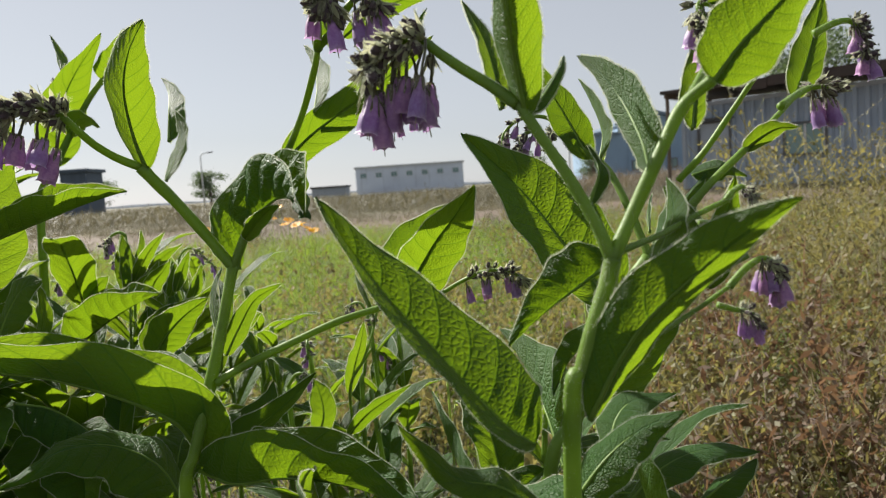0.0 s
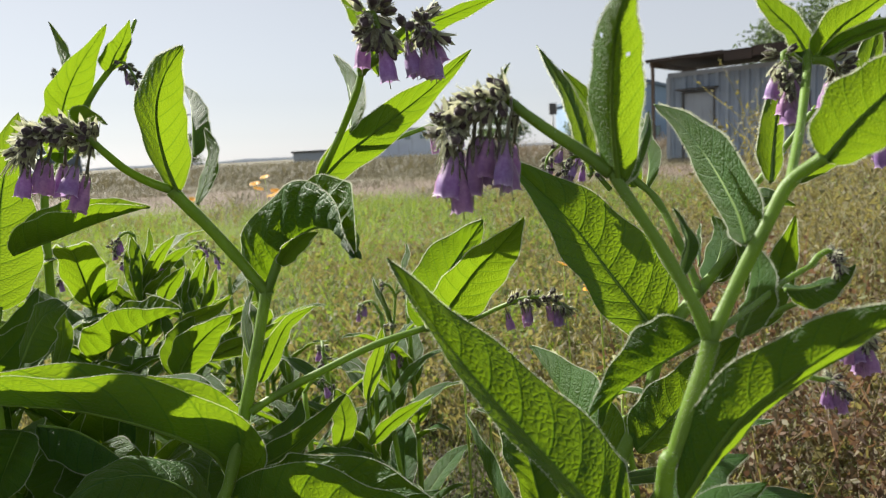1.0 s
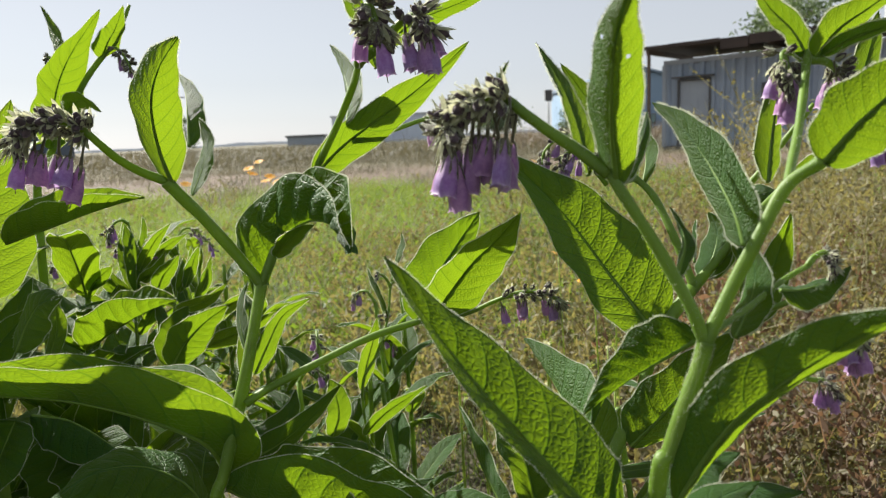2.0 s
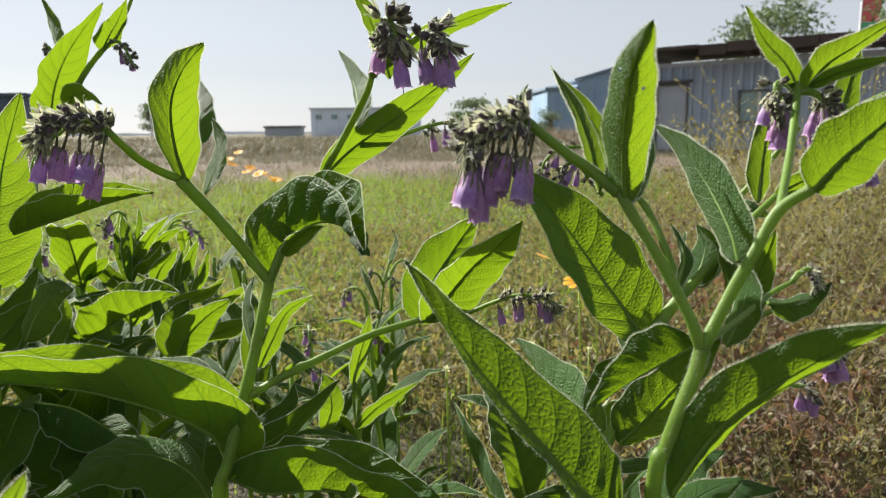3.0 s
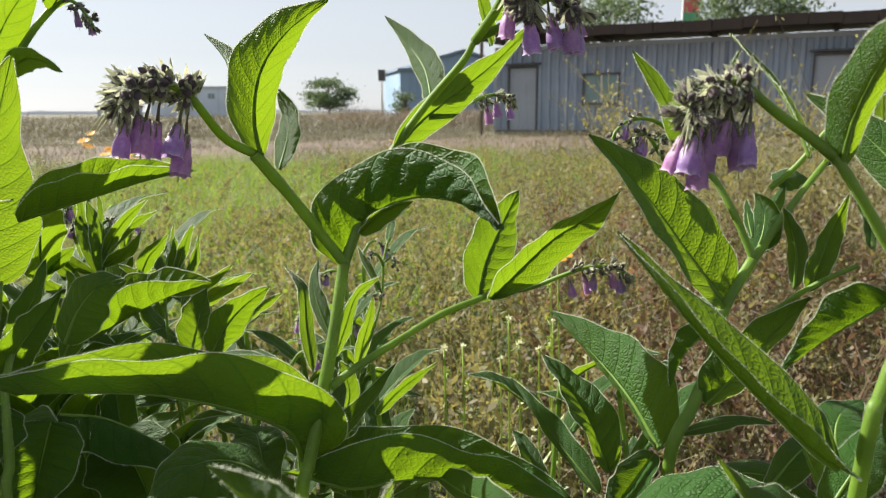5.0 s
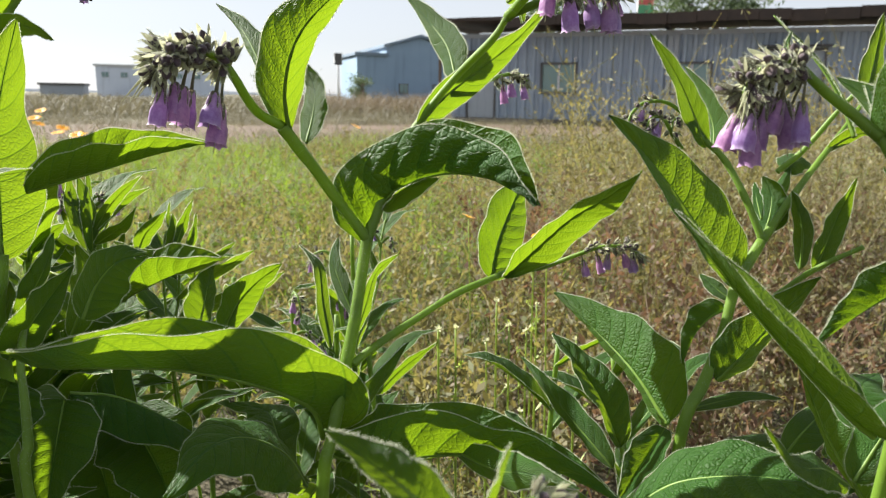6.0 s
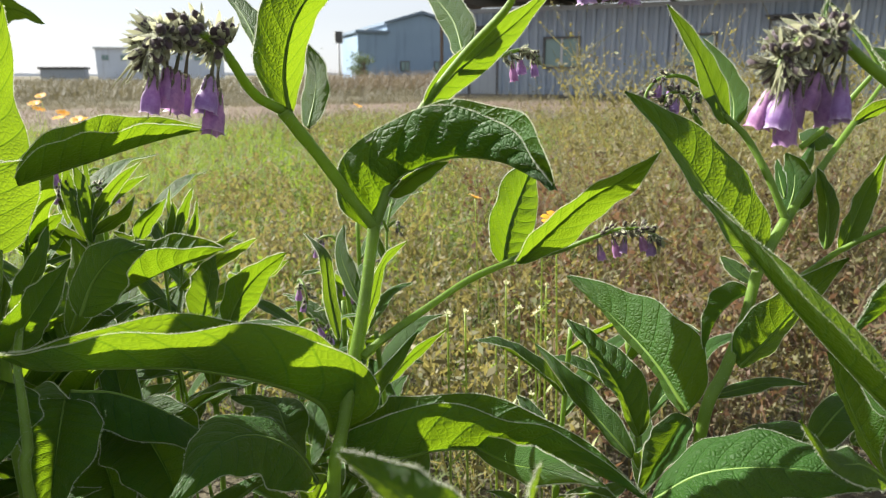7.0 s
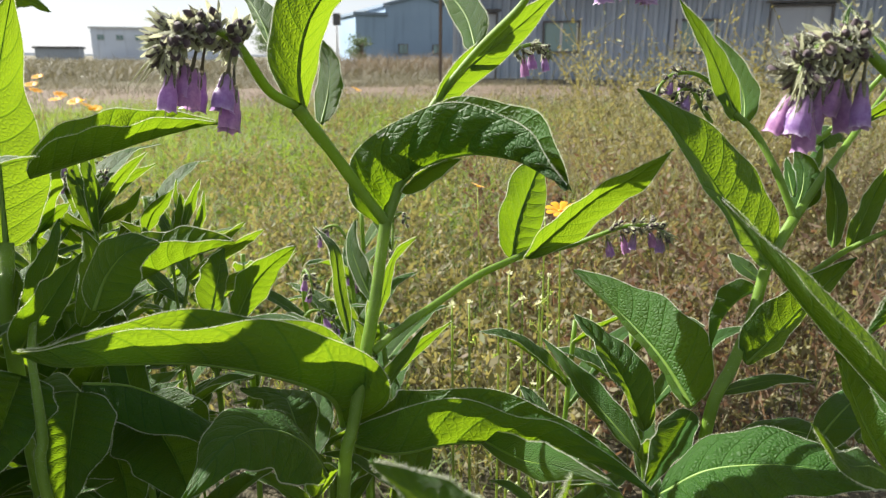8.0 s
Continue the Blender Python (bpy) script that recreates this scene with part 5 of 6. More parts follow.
def facade(name, label, x, y, turn, width, depth, height, wall_mat, roof_mat, rows, cols, gable=0.0, win=(1.3, 1.2), band=True, sash=None, sill=1.0):
    ob = tagged(new(name), label, "building")
    ob.matrix_world = Matrix.Translation((x, y, 0)) @ Matrix.Rotation(radians(turn), 4, "Z")
    bm = boxes((0, width, 0, depth, -0.2, height))
    if gable:
        v = [bm.verts.new(p) for p in ((0, 0, height), (width, 0, height), (width / 2, 0, height + gable), (0, depth, height), (width, depth, height), (width / 2, depth, height + gable))]
        for f in ((0, 1, 2), (3, 5, 4), (0, 2, 5, 3), (1, 4, 5, 2)):
            bm.faces.new([v[i] for i in f])
    part("wall", bm, wall_mat, ob)
    if gable:
        bm = bmesh.new()
        for sg in (0, 1):
            a = (-0.3 if not sg else width + 0.3)
            v = [bm.verts.new(p) for p in ((a, -0.3, height - 0.05), (width / 2, -0.3, height + gable + 0.05), (width / 2, depth, height + gable + 0.05), (a, depth, height - 0.05), (a, -0.3, height + 0.2), (width / 2, -0.3, height + gable + 0.35), (width / 2, depth, height + gable + 0.35), (a, depth, height + 0.2))]
            for f in ((0, 1, 2, 3), (4, 7, 6, 5), (0, 4, 5, 1), (3, 2, 6, 7), (0, 3, 7, 4)):
                bm.faces.new([v[i] for i in f])
        part("roof", bm, roof_mat, ob)
    else:
        part("roof", boxes((-0.25, width + 0.25, -0.25, depth + 0.25, height, height + 0.3), bevel=0.04), roof_mat, ob)
    for r in range(rows):
        for c in range(cols):
            x0 = (c + 0.5) * width / max(1, cols) - win[0] / 2
            z0 = sill + r * (height / max(1, rows)) * 0.97
            w = part("window", boxes((x0, x0 + win[0], -0.08, 0.02, z0, z0 + win[1]), bevel=0.02), sash or FRAME, ob)
            part("pane", boxes((x0 + 0.1, x0 + win[0] / 2 - 0.04, -0.11, -0.07, z0 + 0.1, z0 + win[1] - 0.1), (x0 + win[0] / 2 + 0.04, x0 + win[0] - 0.1, -0.11, -0.07, z0 + 0.1, z0 + win[1] - 0.1)), PANE, w)
    if band and rows > 1:
        part("floor_band", boxes((-0.03, width + 0.03, -0.06, 0.01, height / 2 - 0.12, height / 2 + 0.1)), roof_mat, ob)
    return ob


SHED, SHED_H = (7.13, 19.8, -42.0), 2.38
DOOR1, DOOR2, DOOR_H = (0.38, 1.30), (8.27, 9.69), 1.95
WIN1, WIN2, WIN_Z = (2.60, 3.65), (6.10, 7.13), (0.84, 1.70)
# window grey is lightened to paint in the haze of distance
HAZEWIN = painted("haze_paled_window", (0.47, 0.51, 0.55), (0.42, 0.46, 0.50), 0.5, 0.4)
shed()
facade("office_block", "long white two-storey office block across the field", -13.7, 120, 0, 18.5, 8, 4.6, WHITE, ALU, 1, 7, 0, (1.1, 0.9), False, HAZEWIN, 2.9)
facade("blue_hall", "low blue-grey hall wing with flat roof", 15.24, 69, 0, 2.95, 8, 4.6, BLUE, BLUEROOF, 0, 0)
facade("blue_hall", "blue-grey hall with a shallow gable roof", 18.2, 69, 0, 7.1, 12, 5.5, BLUE, BLUEROOF, 1, 2, 0.95, (1.0, 1.0), False)
facade("dark_hut", "small dark blue hut at the field's edge", -32.1, 60, 0, 2.2, 3, 3.9, DARKBLUE, DARKBLUE, 0, 0)
facade("low_store", "low grey store building far across the field", -20, 112, 0, 5.5, 5, 1.6, DOORGREY, FRAME, 0, 0)


def post_sign(name, label, x, y, height, wide, tall, mats):
    ob = tagged(new(name), label, "sign")
    ob.location = (x, y, 0)
    m = Mesh()
    m.tube(np.array([(0, 0.1, -0.2), (0, 0.1, height * 0.5), (0, 0.1, height)]), [0.09, 0.08, 0.07], 8)
    m.made("pole", ALU, ob)
    n = len(mats)
    for i, k in enumerate(mats):
        z0 = height - tall * (i + 1) / n
        part("panel", boxes((-wide / 2, wide / 2, -0.06, 0.06, z0 + 0.01, z0 + tall / n - 0.01), bevel=0.02), k, ob)
    for x0 in (-wide / 2 - 0.06, wide / 2):
        part("frame", boxes((x0, x0 + 0.06, -0.08, 0.08, height - tall, height), bevel=0.01), ALU, ob)
    return ob


post_sign("road_sign", "dark square sign on a thin grey pole", 11.42, 59, 4.15, 0.55, 0.95, [FRAME])
post_sign("roof_sign", "tall red and green sign on a pole", 35.4, 51, 10.1, 1.5, 2.6, [RED, RED, GREEN])
lamp = tagged(new("street_lamp"), "thin grey street lamp far off", "lamp")
lamp.location = (-25.3, 76, 0)
m = Mesh()
m.tube(np.array([(0, 0, -0.2), (0, 0, 3), (0, 0, 5.6), (0.3, 0, 5.9), (0.9, 0, 6.0)]), [0.09, 0.07, 0.06, 0.05, 0.05], 8)
m.made("pole", ALU, lamp)
part("lamp_head", boxes((0.8, 1.4, -0.12, 0.12, 5.93, 6.05), bevel=0.03), FRAME, lamp)

LEAVES = strands("tree_foliage", [(0.05, 0.085, 0.035), (0.075, 0.115, 0.05), (0.06, 0.10, 0.05), (0.09, 0.125, 0.06)], (0.13, 0.19, 0.06), 0.3)
BARK = painted("grey_brown_bark", (0.14, 0.11, 0.085), (0.09, 0.07, 0.055), 4, 0.9)


def tree(x, y, height, spread, low, seed, leaves=2600, leaf_size=0.16):
    rng = np.random.default_rng(seed)
    ob = tagged(new("tree"), "bushy green tree beyond the field", "tree", "trees beyond the field")
    ob.location = (x, y, 0)
    m = Mesh()
    m.tube(spline([(0, 0, -0.2), (0.1, 0, height * 0.3), (0, 0.1, height * 0.6), (0.1, 0, height * 0.85)], 10), np.linspace(0.16, 0.04, 11), 8)
    tips = []
    for k in range(14):
        a, h = rng.random() * 6.28, height * rng.uniform(low, 0.8)
        e = np.array([math.cos(a) * spread * rng.uniform(0.4, 0.9), math.sin(a) * spread * rng.uniform(0.4, 0.9), h + height * rng.uniform(0.03, 0.2)])
        m.tube(spline([(0.05, 0, h * 0.8), e * 0.5 + np.array([0, 0, h * 0.45]), e], 6), np.linspace(0.06, 0.012, 7), 6)
        tips.append(e)
    m.made("trunk", BARK, ob)
    tips = np.array(tips + [np.array([0.1, 0, height * 0.9])])
    c = tips[rng.integers(0, len(tips), leaves)] + rng.normal(size=(leaves, 3)) * np.array([spread * 0.26, spread * 0.26, height * 0.055])
    a = unit(rng.normal(size=(leaves, 3))) * leaf_size * rng.uniform(0.6, 1.3, (leaves, 1))
    b = unit(np.cross(a, rng.normal(size=(leaves, 3)))) * leaf_size * 0.35
    v = np.stack([c - a, c + b, c + a, c - b], 1).reshape(-1, 3)
    obj("crown", v, [(4 * i, 4 * i + 1, 4 * i + 2, 4 * i + 3) for i in range(leaves)], LEAVES, ob, smooth=False)
    return ob


tree(-25.9, 80, 4.2, 1.6, 0.2, 1)
tree(9.4, 80, 4.4, 2.6, 0.15, 2, 4200, 0.2)
tree(18.6, 34, 6.7, 2.0, 0.55, 3)
tree(25.2, 31.0, 6.9, 2.4, 0.55, 4, 3000)
tree(10.2, 45, 1.9, 0.8, 0.1, 7, 1400, 0.09)
tree(-38.0, 78, 3.8, 2.4, 0.2, 6)

# distance haze is painted into the hills as a pale blue-grey base colour
HAZE = painted("haze_painted_hills", (0.74, 0.78, 0.82), (0.68, 0.72, 0.77), 0.004, 0.9)
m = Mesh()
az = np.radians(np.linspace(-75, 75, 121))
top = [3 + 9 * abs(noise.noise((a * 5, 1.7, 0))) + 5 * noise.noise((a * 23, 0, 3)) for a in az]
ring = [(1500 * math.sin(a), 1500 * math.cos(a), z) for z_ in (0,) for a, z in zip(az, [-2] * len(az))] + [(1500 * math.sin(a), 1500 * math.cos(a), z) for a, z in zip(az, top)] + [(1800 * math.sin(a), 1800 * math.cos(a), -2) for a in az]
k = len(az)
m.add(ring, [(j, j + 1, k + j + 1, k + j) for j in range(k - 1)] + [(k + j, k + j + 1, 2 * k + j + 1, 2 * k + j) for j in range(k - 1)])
tagged(m.made("backdrop", HAZE), "low far hills on the horizon, haze painted into their colour", "hills", kind="structure")


# -- field plants --
def blades(rng, roots, height, width, lean, seg=3):
    """Grass blades as bent tapered strips; returns vertices and faces."""
    n = len(roots)
    a = rng.random(n) * 2 * np.pi
    way = np.stack([np.cos(a), np.sin(a), np.zeros(n)], 1)
    side = np.stack([-np.sin(a), np.cos(a), np.zeros(n)], 1)
    tw = rng.normal(size=n) * 0.8
    side = side * np.cos(tw)[:, None] + way * np.sin(tw)[:, None]
    ln = lean * rng.uniform(0.2, 1.6, n)
    rows = []
    for i in range(seg + 1):
        t = i / seg
        c = roots + way * (ln * height * t ** 1.8)[:, None] + np.array([0, 0, 1.0]) * (height * (t - 0.25 * ln * t ** 2))[:, None]
        w = (width * (1 - 0.92 * t) * (0.7 + 0.6 * t))[:, None]
        rows += [c - side * w / 2, c + side * w / 2]
    v = np.stack(rows, 1).reshape(-1, 3)
    k = 2 * (seg + 1)
    q = np.array([(2 * i, 2 * i + 1, 2 * i + 3, 2 * i + 2) for i in range(seg)])
    f = (np.arange(n)[:, None, None] * k + q[None]).reshape(-1, 4)
    return v, f


def scatter(rng, n, x0, x1, y0, y1, keep):
    out = []
    while len(out) < n:
        x, y = rng.uniform(x0, x1), y0 * (y1 / y0) ** rng.random() if y0 > 0 else rng.uniform(y0, y1)
        if keep(x, y, rng):
            out.append((x, y, wobble(x, y) - 0.01))
    return np.array(out)


def patchy(x, y, s, k):
    return 0.5 + 0.9 * noise.noise((x * s, y * s, k))


def turf(name, label, seed, n, area, keep, tall, wide, lean, mat, per=14, spread=0.05):
    rng = np.random.default_rng(seed)
    tufts = scatter(rng, n, *area, keep)
    roots = np.repeat(tufts, per, 0) + rng.normal(size=(n * per, 3)) * np.array([spread, spread, 0])
    h = np.repeat(rng.uniform(*tall, n), per) * rng.uniform(0.45, 1.0, n * per)
    v, f = blades(rng, roots, h, wide * rng.uniform(0.6, 1.4, n * per), lean)
    return tagged(obj(name, v, f.tolist(), mat), label, "grass", kind="stuff")


GRASS = strands("green_grass", [(0.082, 0.148, 0.025), (0.123, 0.189, 0.041), (0.074, 0.131, 0.033), (0.172, 0.205, 0.074), (0.098, 0.164, 0.033)], (0.279, 0.385, 0.033), 0.45)
STRAW = strands("dry_straw", [(0.216, 0.180, 0.108), (0.166, 0.137, 0.079), (0.130, 0.130, 0.058), (0.245, 0.209, 0.130), (0.108, 0.122, 0.043)], (0.245, 0.216, 0.115), 0.4)
SEED = strands("dry_seed_pods", [(0.145, 0.111, 0.060), (0.085, 0.064, 0.038), (0.128, 0.136, 0.043), (0.306, 0.264, 0.153), (0.093, 0.136, 0.030), (0.128, 0.076, 0.047)], (0.306, 0.264, 0.076), 0.4)
RUST = strands("rusty_dock_leaves", [(0.13, 0.066, 0.04), (0.11, 0.07, 0.04), (0.16, 0.115, 0.05), (0.10, 0.11, 0.04)], (0.20, 0.11, 0.055), 0.4)

HERB = strands("low_green_herbs", [(0.060, 0.119, 0.019), (0.085, 0.145, 0.025), (0.051, 0.102, 0.019), (0.111, 0.162, 0.034), (0.076, 0.128, 0.025)], (0.238, 0.357, 0.025), 0.42)
SCRUB = strands("olive_brown_scrub", [(0.118, 0.099, 0.062), (0.093, 0.087, 0.046), (0.068, 0.077, 0.034), (0.143, 0.118, 0.074)], (0.155, 0.136, 0.074), 0.3)


def herbs(name, label, seed, n, area, keep, tall, size, mat, per=22):
    """Leafy weeds: bushy clumps of small pointed leaves at all heights."""
    rng = np.random.default_rng(seed)
    base = scatter(rng, n, *area, keep)
    h = np.repeat(rng.uniform(*tall, n), per)
    k = n * per
    t = rng.random(k) ** 0.8
    c = np.repeat(base, per, 0) + np.stack([rng.normal(size=k) * 0.22 * h, rng.normal(size=k) * 0.22 * h, t * h], 1)
    a = unit(rng.normal(size=(k, 3)) + np.array([0, 0, 0.7])) * (size * rng.uniform(0.5, 1.5, k))[:, None]
    b = unit(np.cross(a, rng.normal(size=(k, 3)))) * (size * rng.uniform(0.16, 0.34, k))[:, None]
    sag = np.array([0, 0, -0.25]) * size
    v = np.stack([c, c + a * 0.5 + b, c + a + sag, c + a * 0.5 - b], 1).reshape(-1, 3)
    return tagged(obj(name, v, np.arange(4 * k).reshape(k, 4).tolist(), mat, smooth=False), label, "weeds", kind="stuff")


def off_track(x, y, r):
    return abs(y - 13.5) > 3.2 or r.random() < 0.18


turf("field_grass", "lush green grass in the field", 11, 4800, (-5, 5.5, 1.7, 9.5), lambda x, y, r: r.random() < patchy(x, y, 0.6, 1) * (1.25 if x < 0.35 * y else 0.3) and abs(x) < 0.75 * y + 0.5, (0.14, 0.42), 0.006, 1.0, GRASS, 14, 0.06)
turf("field_grass", "green grass between the weeds", 12, 520, (-1.6, 1.4, 0.95, 2.6), lambda x, y, r: abs(x) < 0.75 * y + 0.3 and r.random() < patchy(x, y, 1.2, 3), (0.16, 0.34), 0.004, 1.0, GRASS, 9, 0.05)
herbs("leafy_weeds", "leafy green weeds among the grass", 15, 1300, (-4.5, 4.5, 1.6, 9), lambda x, y, r: abs(x) < 0.75 * y + 0.4 and r.random() < patchy(x, y, 0.7, 9) * (1.3 if x < 0.3 * y else 0.4), (0.08, 0.26), 0.028, HERB, 34)
turf("dry_grass", "straw-coloured dry grass over the field", 13, 2400, (-14, 15, 2.2, 19), lambda x, y, r: abs(x) < 0.8 * y + 1 and r.random() < patchy(x, y, 0.35, 7) * (0.35 if y < 8 and x < 0.35 * y else 1) and off_track(x, y, r), (0.08, 0.26), 0.006, 1.0, STRAW, 12, 0.12)
turf("dry_scrub", "low olive-brown scrub across the field", 16, 3400, (-16, 18, 7.5, 24), lambda x, y, r: abs(x) < 0.8 * y + 1 and r.random() < patchy(x, y, 0.4, 12) and off_track(x, y, r), (0.06, 0.42), 0.012, 1.2, SCRUB, 16, 0.16)
turf("dry_scrub", "brown scrub far across the field", 17, 4200, (-70, 70, 22, 95), lambda x, y, r: abs(x) < 0.8 * y, (0.15, 1.0), 0.05, 1.2, SCRUB, 14, 0.6)

THICKET = strands("reddish_brown_thicket", [(0.15, 0.105, 0.07), (0.11, 0.085, 0.055), (0.10, 0.095, 0.045), (0.18, 0.13, 0.09)], (0.20, 0.15, 0.09), 0.3)
turf("dry_thicket", "reddish-brown thicket on a low rise beyond the track", 31, 900, (4, 17, 27, 44), lambda x, y, r: r.random() < patchy(x, y, 0.25, 21) * 1.2, (0.35, 1.35), 0.035, 1.1, THICKET, 16, 0.35)

turf("field_grass", "rough grass round the comfrey row", 18, 4200, (-11, 11, -7, 10), lambda x, y, r: abs(x) > 0.74 * y + 0.3 or y < 0.3, (0.10, 0.30), 0.007, 1.0, GRASS, 9, 0.12)
turf("dry_grass", "dry grass scattered round the comfrey row", 19, 2600, (-13, 13, -8, 16), lambda x, y, r: abs(x) > 0.76 * y + 0.6 or y < 0.2, (0.08, 0.26), 0.007, 1.0, STRAW, 9, 0.14)


def seed_weeds(name, label, seed, n, area, keep, tall, mat, pods=26, arms=8, pod=0.006):
    """Dry weeds: a thin stalk, side twigs and many small pods, all in one tangle."""
    rng = np.random.default_rng(seed)
    roots = scatter(rng, n, *area, keep)
    V, F, k = [], [], 0
    rib = np.array([(0, 1, 3, 2), (2, 3, 5, 4)])
    for p in roots:
        h = rng.uniform(*tall)
        ln = rng.normal(size=2) * 0.28 * h
        top = p + np.array([*ln, h])
        segs = [(p, top, 0.0014)]
        for _ in range(arms):
            t = rng.uniform(0.25, 0.95)
            a = rng.random() * 6.28
            b = p + (top - p) * t
            e = b + np.array([math.cos(a), math.sin(a), rng.uniform(0.5, 1.5)]) * h * rng.uniform(0.08, 0.22)
            segs.append((b, e, 0.0009))
        for b, e, w in segs:
            mid = (b + e) / 2 + rng.normal(size=3) * 0.012 * h
            sd = unit(np.cross(e - b, rng.normal(size=3))) * w
            V += [b - sd, b + sd, mid - sd, mid + sd, e - sd * 0.5, e + sd * 0.5]
            F += (rib + k).tolist()
            k += 6
        for _ in range(pods):
            b, e, _w = segs[int(rng.integers(0, len(segs)))]
            c = b + (e - b) * rng.uniform(0.15, 1.0) + rng.normal(size=3) * 0.004
            a = unit(rng.normal(size=3) + np.array([0, 0, 0.4])) * pod * rng.uniform(0.5, 1.5)
            s2 = unit(np.cross(a, rng.normal(size=3))) * pod * rng.uniform(0.25, 0.6)
            V += [c - a, c + s2, c + a, c - s2]
            F.append((k, k + 1, k + 2, k + 3))
            k += 4
    return tagged(obj(name, V, F, mat, smooth=False), label, "weeds", kind="stuff")


def near_field(x, y, r):
    return abs(x - 0.15 * y) < 0.75 * y + 0.2 and not (y < 1.15 and x < 0.1)


seed_weeds("dry_weeds", "tangle of dry brown seeding weeds", 21, 1500, (-1.2, 3.2, 0.85, 3.4), lambda x, y, r: near_field(x, y, r) and r.random() < (0.4 if x < -0.15 * y else 1.0), (0.18, 0.36), SEED, 44, 8, 0.0085)
seed_weeds("dry_weeds", "thin dry weeds farther out in the grass", 22, 1100, (-3, 5.5, 3.2, 8), lambda x, y, r: abs(x) < 0.8 * y and r.random() < (0.25 if x < 0.1 * y else 1.0), (0.16, 0.36), SEED, 34, 6, 0.013)
seed_weeds("tall_weeds", "tall rusty-brown weeds with fine pods", 23, 300, (0.6, 3.6, 1.35, 3.2), lambda x, y, r: x > 0.46 * y + 0.1 and x < 1.2 * y + 0.2, (0.42, 0.82), SEED, 80, 13, 0.008)
seed_weeds("dock_weeds", "reddish dock weeds with rusty leaves", 24, 230, (0.2, 2.6, 0.8, 2.4), lambda x, y, r: x > 0.3 * y and x < 1.1 * y, (0.2, 0.46), RUST, 70, 9, 0.0085)

YELLOW = plain_plant("orange_yellow_petals", (0.86, 0.37, 0.008), (0.9, 0.46, 0.01), (0.95, 0.55, 0.01), 0.35, 200, 0.5, 0.2)
CREAM = plain_plant("cream_petals", (0.75, 0.72, 0.5), (0.6, 0.62, 0.35), (0.8, 0.8, 0.5), 0.4, 300, 0.6, 0.2)
LIME = plain_plant("lime_green_stalk", (0.28, 0.36, 0.06), (0.20, 0.30, 0.05), (0.5, 0.6, 0.1), 0.35, 120, 0.5, 0.2)


def yellow_flower(x, y, z, size, seed):
    """A daisy-like flower: bent stalk, notched petals, raised eye."""
    rng = np.random.default_rng(seed)
    ob = tagged(new("yellow_flower"), "orange-yellow daisy flower on a thin stalk", "flower", "yellow flowers in the field")
    ob.location = (x, y, 0)
    m = Mesh()
    m.tube(spline([(0.02, 0.02, -0.02), (0.01, 0, z * 0.5), (0, 0, z)], 8), np.linspace(0.0016, 0.001, 9), 6)
    m.made("stalk", LIME, ob)
    tilt = Euler((rng.uniform(-0.1, 0.45), rng.uniform(-0.4, 0.4), 0)).to_matrix()
    pm = Mesh()
    for k in range(8):
        a = 2 * math.pi * k / 8
        pts = []
        for i, (r, w, h) in enumerate(((0.12, 0.07, 0), (0.5, 0.2, 0.14), (0.85, 0.27, 0.22), (1.05, 0.16, 0.2))):
            for s in (-1, 0, 1):
                p = Vector((r * math.cos(a) - s * w * math.sin(a), r * math.sin(a) + s * w * math.cos(a), h + 0.05 * (s == 0) - (0.06 if s == 0 and i == 3 else 0))) * size
                pts.append(Vector((0, 0, z)) + tilt @ p)
        pm.add(pts, [(3 * i + j, 3 * i + j + 1, 3 * i + 4 + j, 3 * i + 3 + j) for i in range(3) for j in range(2)])
    pm.made("petals", YELLOW, ob)
    bm = bmesh.new()
    bmesh.ops.create_icosphere(bm, subdivisions=2, radius=size * 0.17, matrix=Matrix.Translation((0, 0, z + size * 0.06)) @ Matrix.Diagonal((1, 1, 0.6, 1)))
    part("eye", bm, YELLOW, ob)
    return ob


yellow_flower(0.179, 0.761, 0.530, 0.018, 0)
yellow_flower(0.756, 4.457, 0.509, 0.03, 1)
yellow_flower(1.121, 5.988, 0.429, 0.022, 2)
yellow_flower(-0.712, 3.641, 0.503, 0.03, 3)
yellow_flower(-0.663, 3.735, 0.463, 0.03, 4)
yellow_flower(-0.820, 3.847, 0.524, 0.03, 5)
yellow_flower(-0.843, 3.862, 0.501, 0.03, 6)
yellow_flower(-0.947, 3.985, 0.538, 0.03, 7)
yellow_flower(-0.703, 3.737, 0.480, 0.03, 8)
yellow_flower(-1.035, 4.579, 0.589, 0.03, 9)
yellow_flower(-0.726, 3.591, 0.505, 0.03, 10)
yellow_flower(-0.651, 3.589, 0.476, 0.03, 11)
yellow_flower(0.204, 1.085, 0.503, 0.012, 12)
yellow_flower(-1.376, 4.139, 0.489, 0.03, 13)
yellow_flower(-0.956, 3.956, 0.568, 0.03, 14)


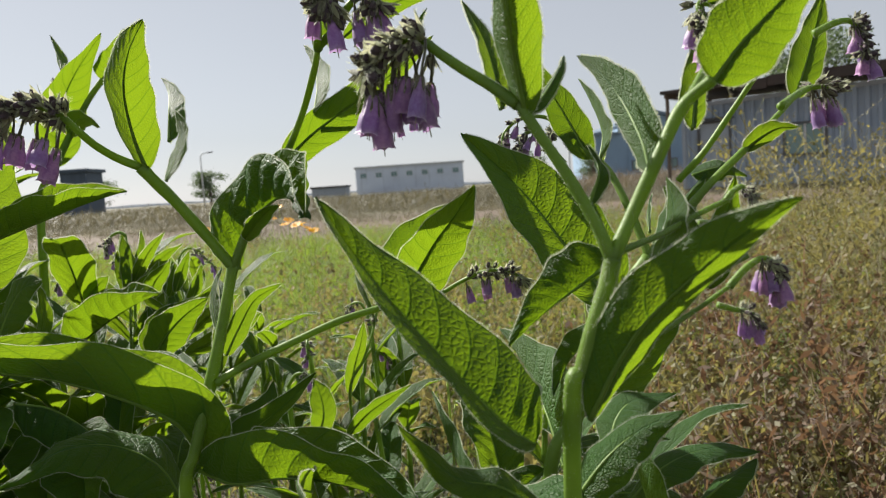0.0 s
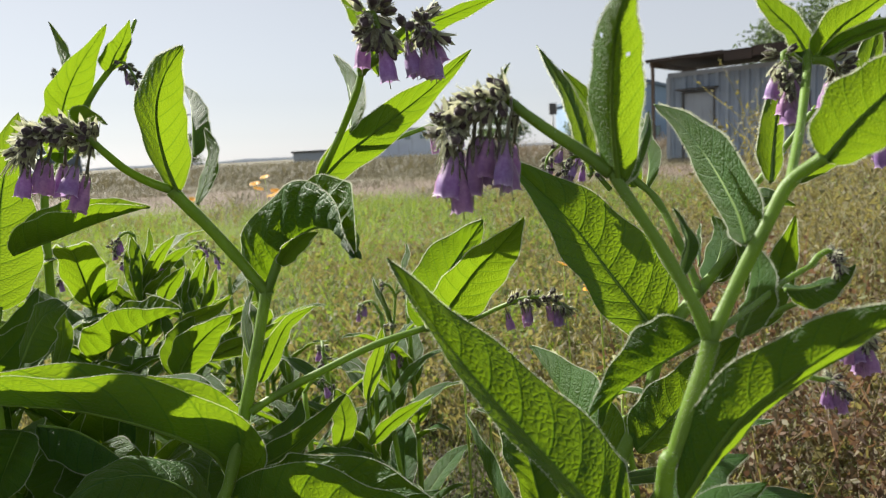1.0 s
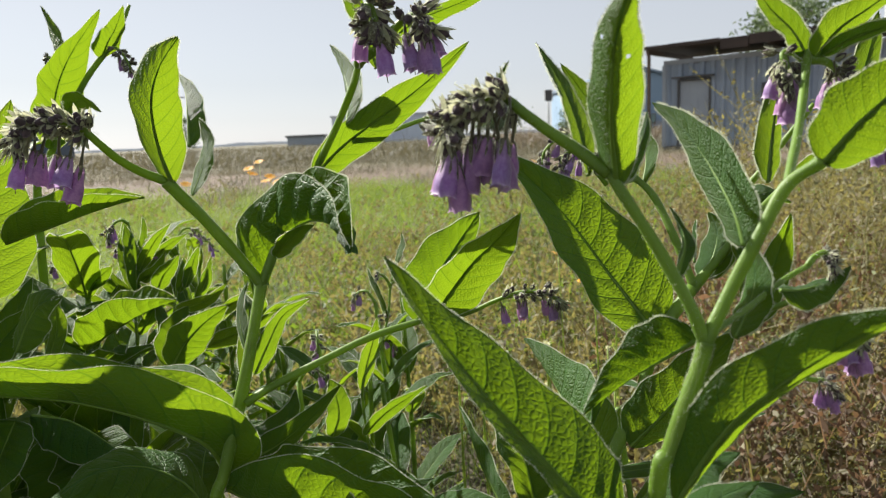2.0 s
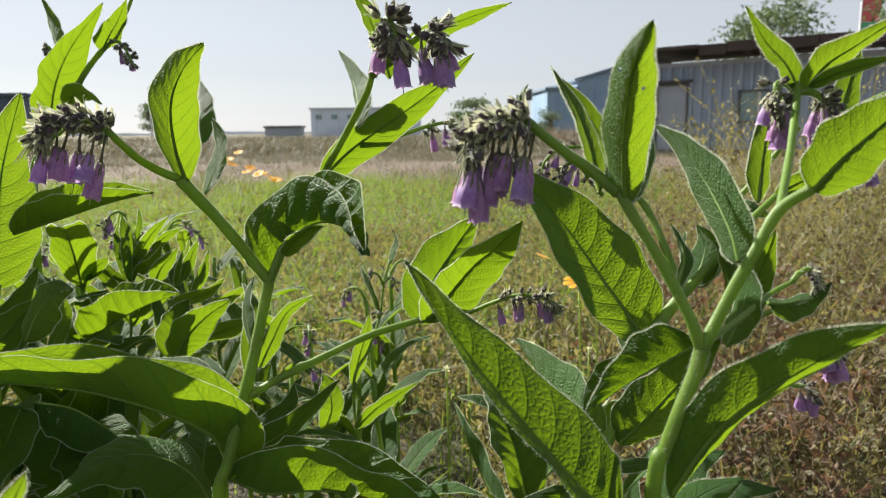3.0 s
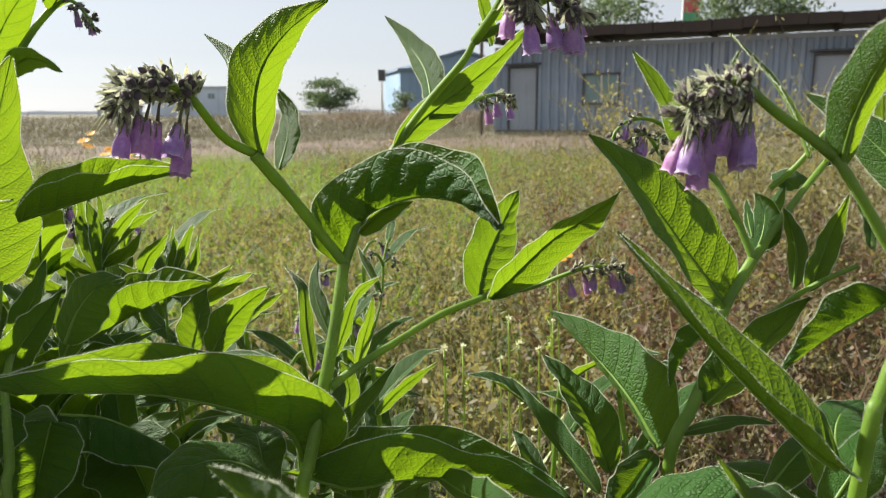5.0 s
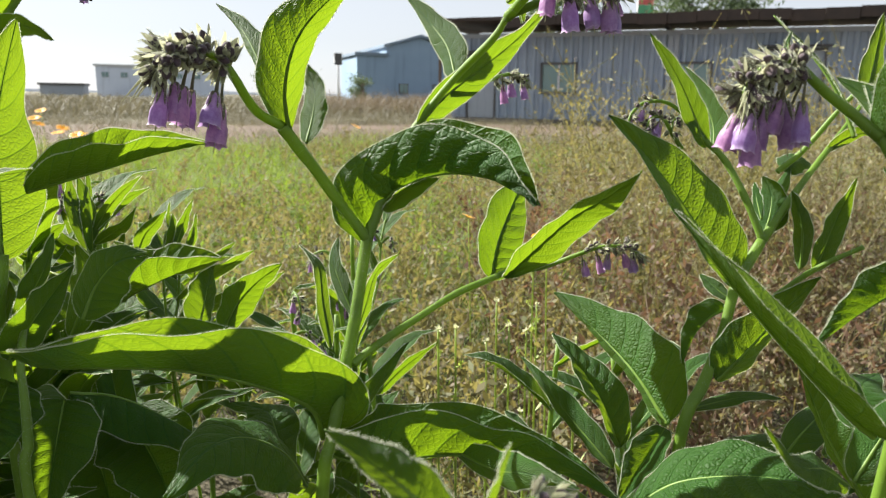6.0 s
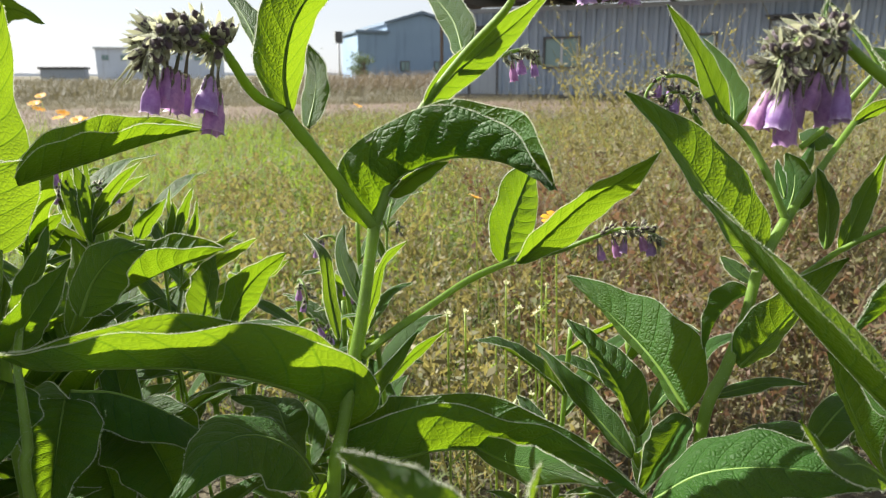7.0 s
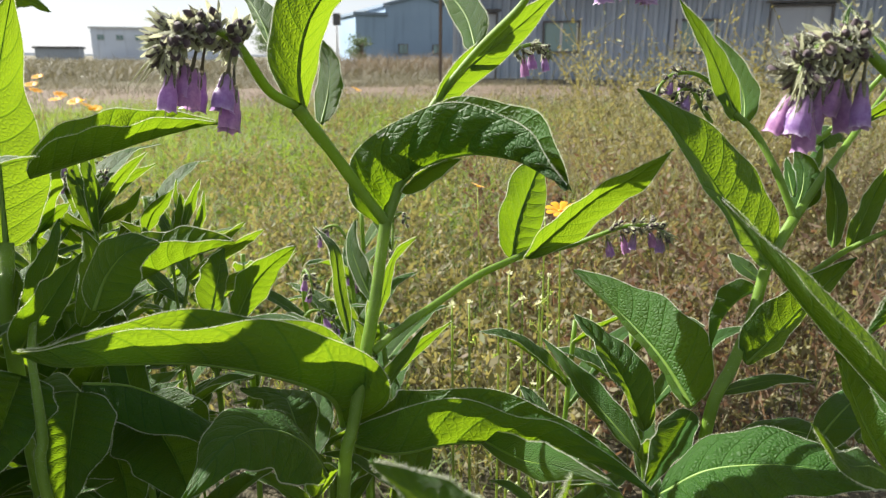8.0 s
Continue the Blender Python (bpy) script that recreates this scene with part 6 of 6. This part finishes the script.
def lime_weed(x, y, z, seed, heads):
    """A thin yellow-green weed with a few small heads."""
    rng = np.random.default_rng(seed)
    ob = tagged(new("small_weed"), "thin lime-green weed with tiny pale flower heads", "weed", "small weeds in the field")
    ob.location = (x, y, 0)
    line = spline([(0.01, 0.01, -0.02), (0.004, 0, z * 0.5), (0, 0, z)], 10)
    m = Mesh()
    m.tube(line, np.linspace(0.0022, 0.0012, 11), 6)
    m.made("stalk", LIME, ob)
    for k in range(heads):
        b = line[10 - k % 4] if k else line[10]
        a = rng.random() * 6.28
        e = b + (np.array([math.cos(a), math.sin(a), 0]) * 0.016 + np.array([0, 0, rng.uniform(0.004, 0.02)])) * (1 if k else 0)
        if k:
            m = Mesh()
            m.tube(spline([tuple(b), tuple((b + e) / 2 + np.array([0, 0, -0.002])), tuple(e)], 5), [0.0008] * 6, 5)
            m.made("twig", LIME, ob)
        h = Mesh()
        for i in range(9):
            w = unit(rng.normal(size=3) + np.array([0, 0, 1.0]))
            s = unit(np.cross(w, rng.normal(size=3))) * 0.0014
            h.add([e, e + w * 0.003 + s, e + w * 0.0062, e + w * 0.003 - s], [(0, 1, 2, 3)])
        h.made("flower_head", CREAM if k % 3 == 0 else LIME, ob)
    for k in range(4):
        b, a = line[3 + k], k * 2.2
        o = np.array([math.cos(a), math.sin(a), 0.7])
        s = np.array([-math.sin(a), math.cos(a), 0]) * 0.0022
        h = Mesh()
        h.add([b, b + o * 0.010 + s, b + o * 0.026 + np.array([0, 0, 0.004]), b + o * 0.010 - s], [(0, 1, 2, 3)])
        h.made("leaf", LIME, ob)
    return ob


lime_weed(0.014, 0.690, 0.454, 300, 3)
lime_weed(0.128, 0.791, 0.447, 301, 4)
lime_weed(0.121, 0.737, 0.432, 302, 5)
lime_weed(0.162, 0.772, 0.410, 303, 5)
lime_weed(0.222, 0.861, 0.413, 304, 4)
lime_weed(0.132, 0.829, 0.380, 305, 4)
lime_weed(0.040, 0.705, 0.447, 306, 4)
lime_weed(0.257, 0.945, 0.475, 307, 4)
lime_weed(0.179, 0.678, 0.428, 308, 3)


def young(x, y, height, leaves, seed, heads=1, big=1.0):
    """A smaller comfrey plant in the row behind: upright stem, alternate leaves, a drooping head."""
    rng = np.random.default_rng(seed)
    ob = plant("young comfrey plant with narrow upright leaves")
    top = np.array([x + rng.normal() * 0.015, y + rng.normal() * 0.015, height])
    line = [(x, y, -0.02), (x + 0.008, y, height * 0.5), tuple(top)]
    stem(ob, line, 0.0045, 0.0026)
    pts = spline(line, 20)
    for k in range(leaves):
        q = 0.45 + 0.55 * (k + 0.4) / leaves
        b = pts[int(q * 19.9)]
        a = k * 2.4 + rng.random()
        out = np.array([math.cos(a), math.sin(a), 0])
        ln = rng.uniform(0.07, 0.13) * (1.15 - 0.35 * q) * big
        up = rng.uniform(0.5, 1.1)
        way = [tuple(b), tuple(b + out * ln * 0.35 + np.array([0, 0, ln * 0.42 * up])), tuple(b + out * ln * 0.7 + np.array([0, 0, ln * 0.72 * up])), tuple(b + out * ln + np.array([0, 0, ln * 0.8 * up]))]
        leaf(ob, way, ln * rng.uniform(0.26, 0.36), *cup(way, np.array([0, 0, 1.0]) - out * 0.6, rng.uniform(18, 38)))
    for k in range(heads):
        a = rng.random() * 6.28
        o = np.array([math.cos(a), math.sin(a), 0])
        cluster(ob, [tuple(top), tuple(top + o * 0.012 + np.array([0, 0, 0.014])), tuple(top + o * 0.028 + np.array([0, 0, 0.010])), tuple(top + o * 0.036 - np.array([0, 0, 0.004]))], 2, 9, 0.85)
    return ob


young(-0.428, 0.850, 0.562, 8, 100, 1)
young(-0.408, 0.944, 0.527, 8, 101, 0)
young(-0.362, 0.905, 0.579, 8, 102, 1)
young(-0.354, 0.992, 0.554, 8, 103, 1)
young(-0.301, 0.931, 0.541, 9, 104, 0)
young(-0.234, 0.865, 0.505, 8, 105, 0)
young(-0.286, 1.025, 0.502, 7, 106, 0)
young(-0.197, 0.809, 0.504, 8, 107, 0)
young(-0.134, 0.841, 0.442, 7, 108, 1)
young(-0.097, 0.737, 0.460, 7, 109, 0)
young(-0.050, 0.844, 0.531, 6, 110, 1)
young(-0.388, 0.689, 0.547, 8, 111, 0)
young(-0.329, 0.648, 0.535, 8, 112, 0)
young(0.080, 0.580, 0.463, 8, 113, 0)
young(-0.125, 0.721, 0.487, 7, 114, 1)
young(-0.374, 0.981, 0.570, 8, 115, 1)
young(-0.057, 0.678, 0.449, 6, 116, 0)
young(-0.150, 0.650, 0.462, 7, 117, 1)
young(-0.068, 0.784, 0.509, 6, 118, 1)
young(0.159, 0.530, 0.459, 8, 119, 0)
# plants added mostly out of view, to block sun from the low left leaves
young(-0.48, 0.64, 0.72, 18, 150, 1, 1.6)
young(-0.60, 0.66, 0.76, 18, 151, 1, 1.6)
young(-0.50, 0.55, 0.68, 16, 152, 0, 1.6)
young(-0.50, 0.28, 0.62, 14, 154, 0, 1.4)
# the next three fill the lower left and add shade there
young(-0.42, 0.60, 0.50, 14, 155, 0, 1.5)
young(-0.35, 0.64, 0.47, 14, 156, 0, 1.5)
young(-0.29, 0.58, 0.44, 12, 157, 0, 1.4)
young(-0.40, 0.70, 0.58, 16, 158, 0, 1.5)
young(-0.47, 0.48, 0.55, 16, 159, 0, 1.5)
# added on the sun side of the broad left leaf, to shade its tip
young(-0.38, 0.43, 0.64, 12, 160, 0, 1.0)
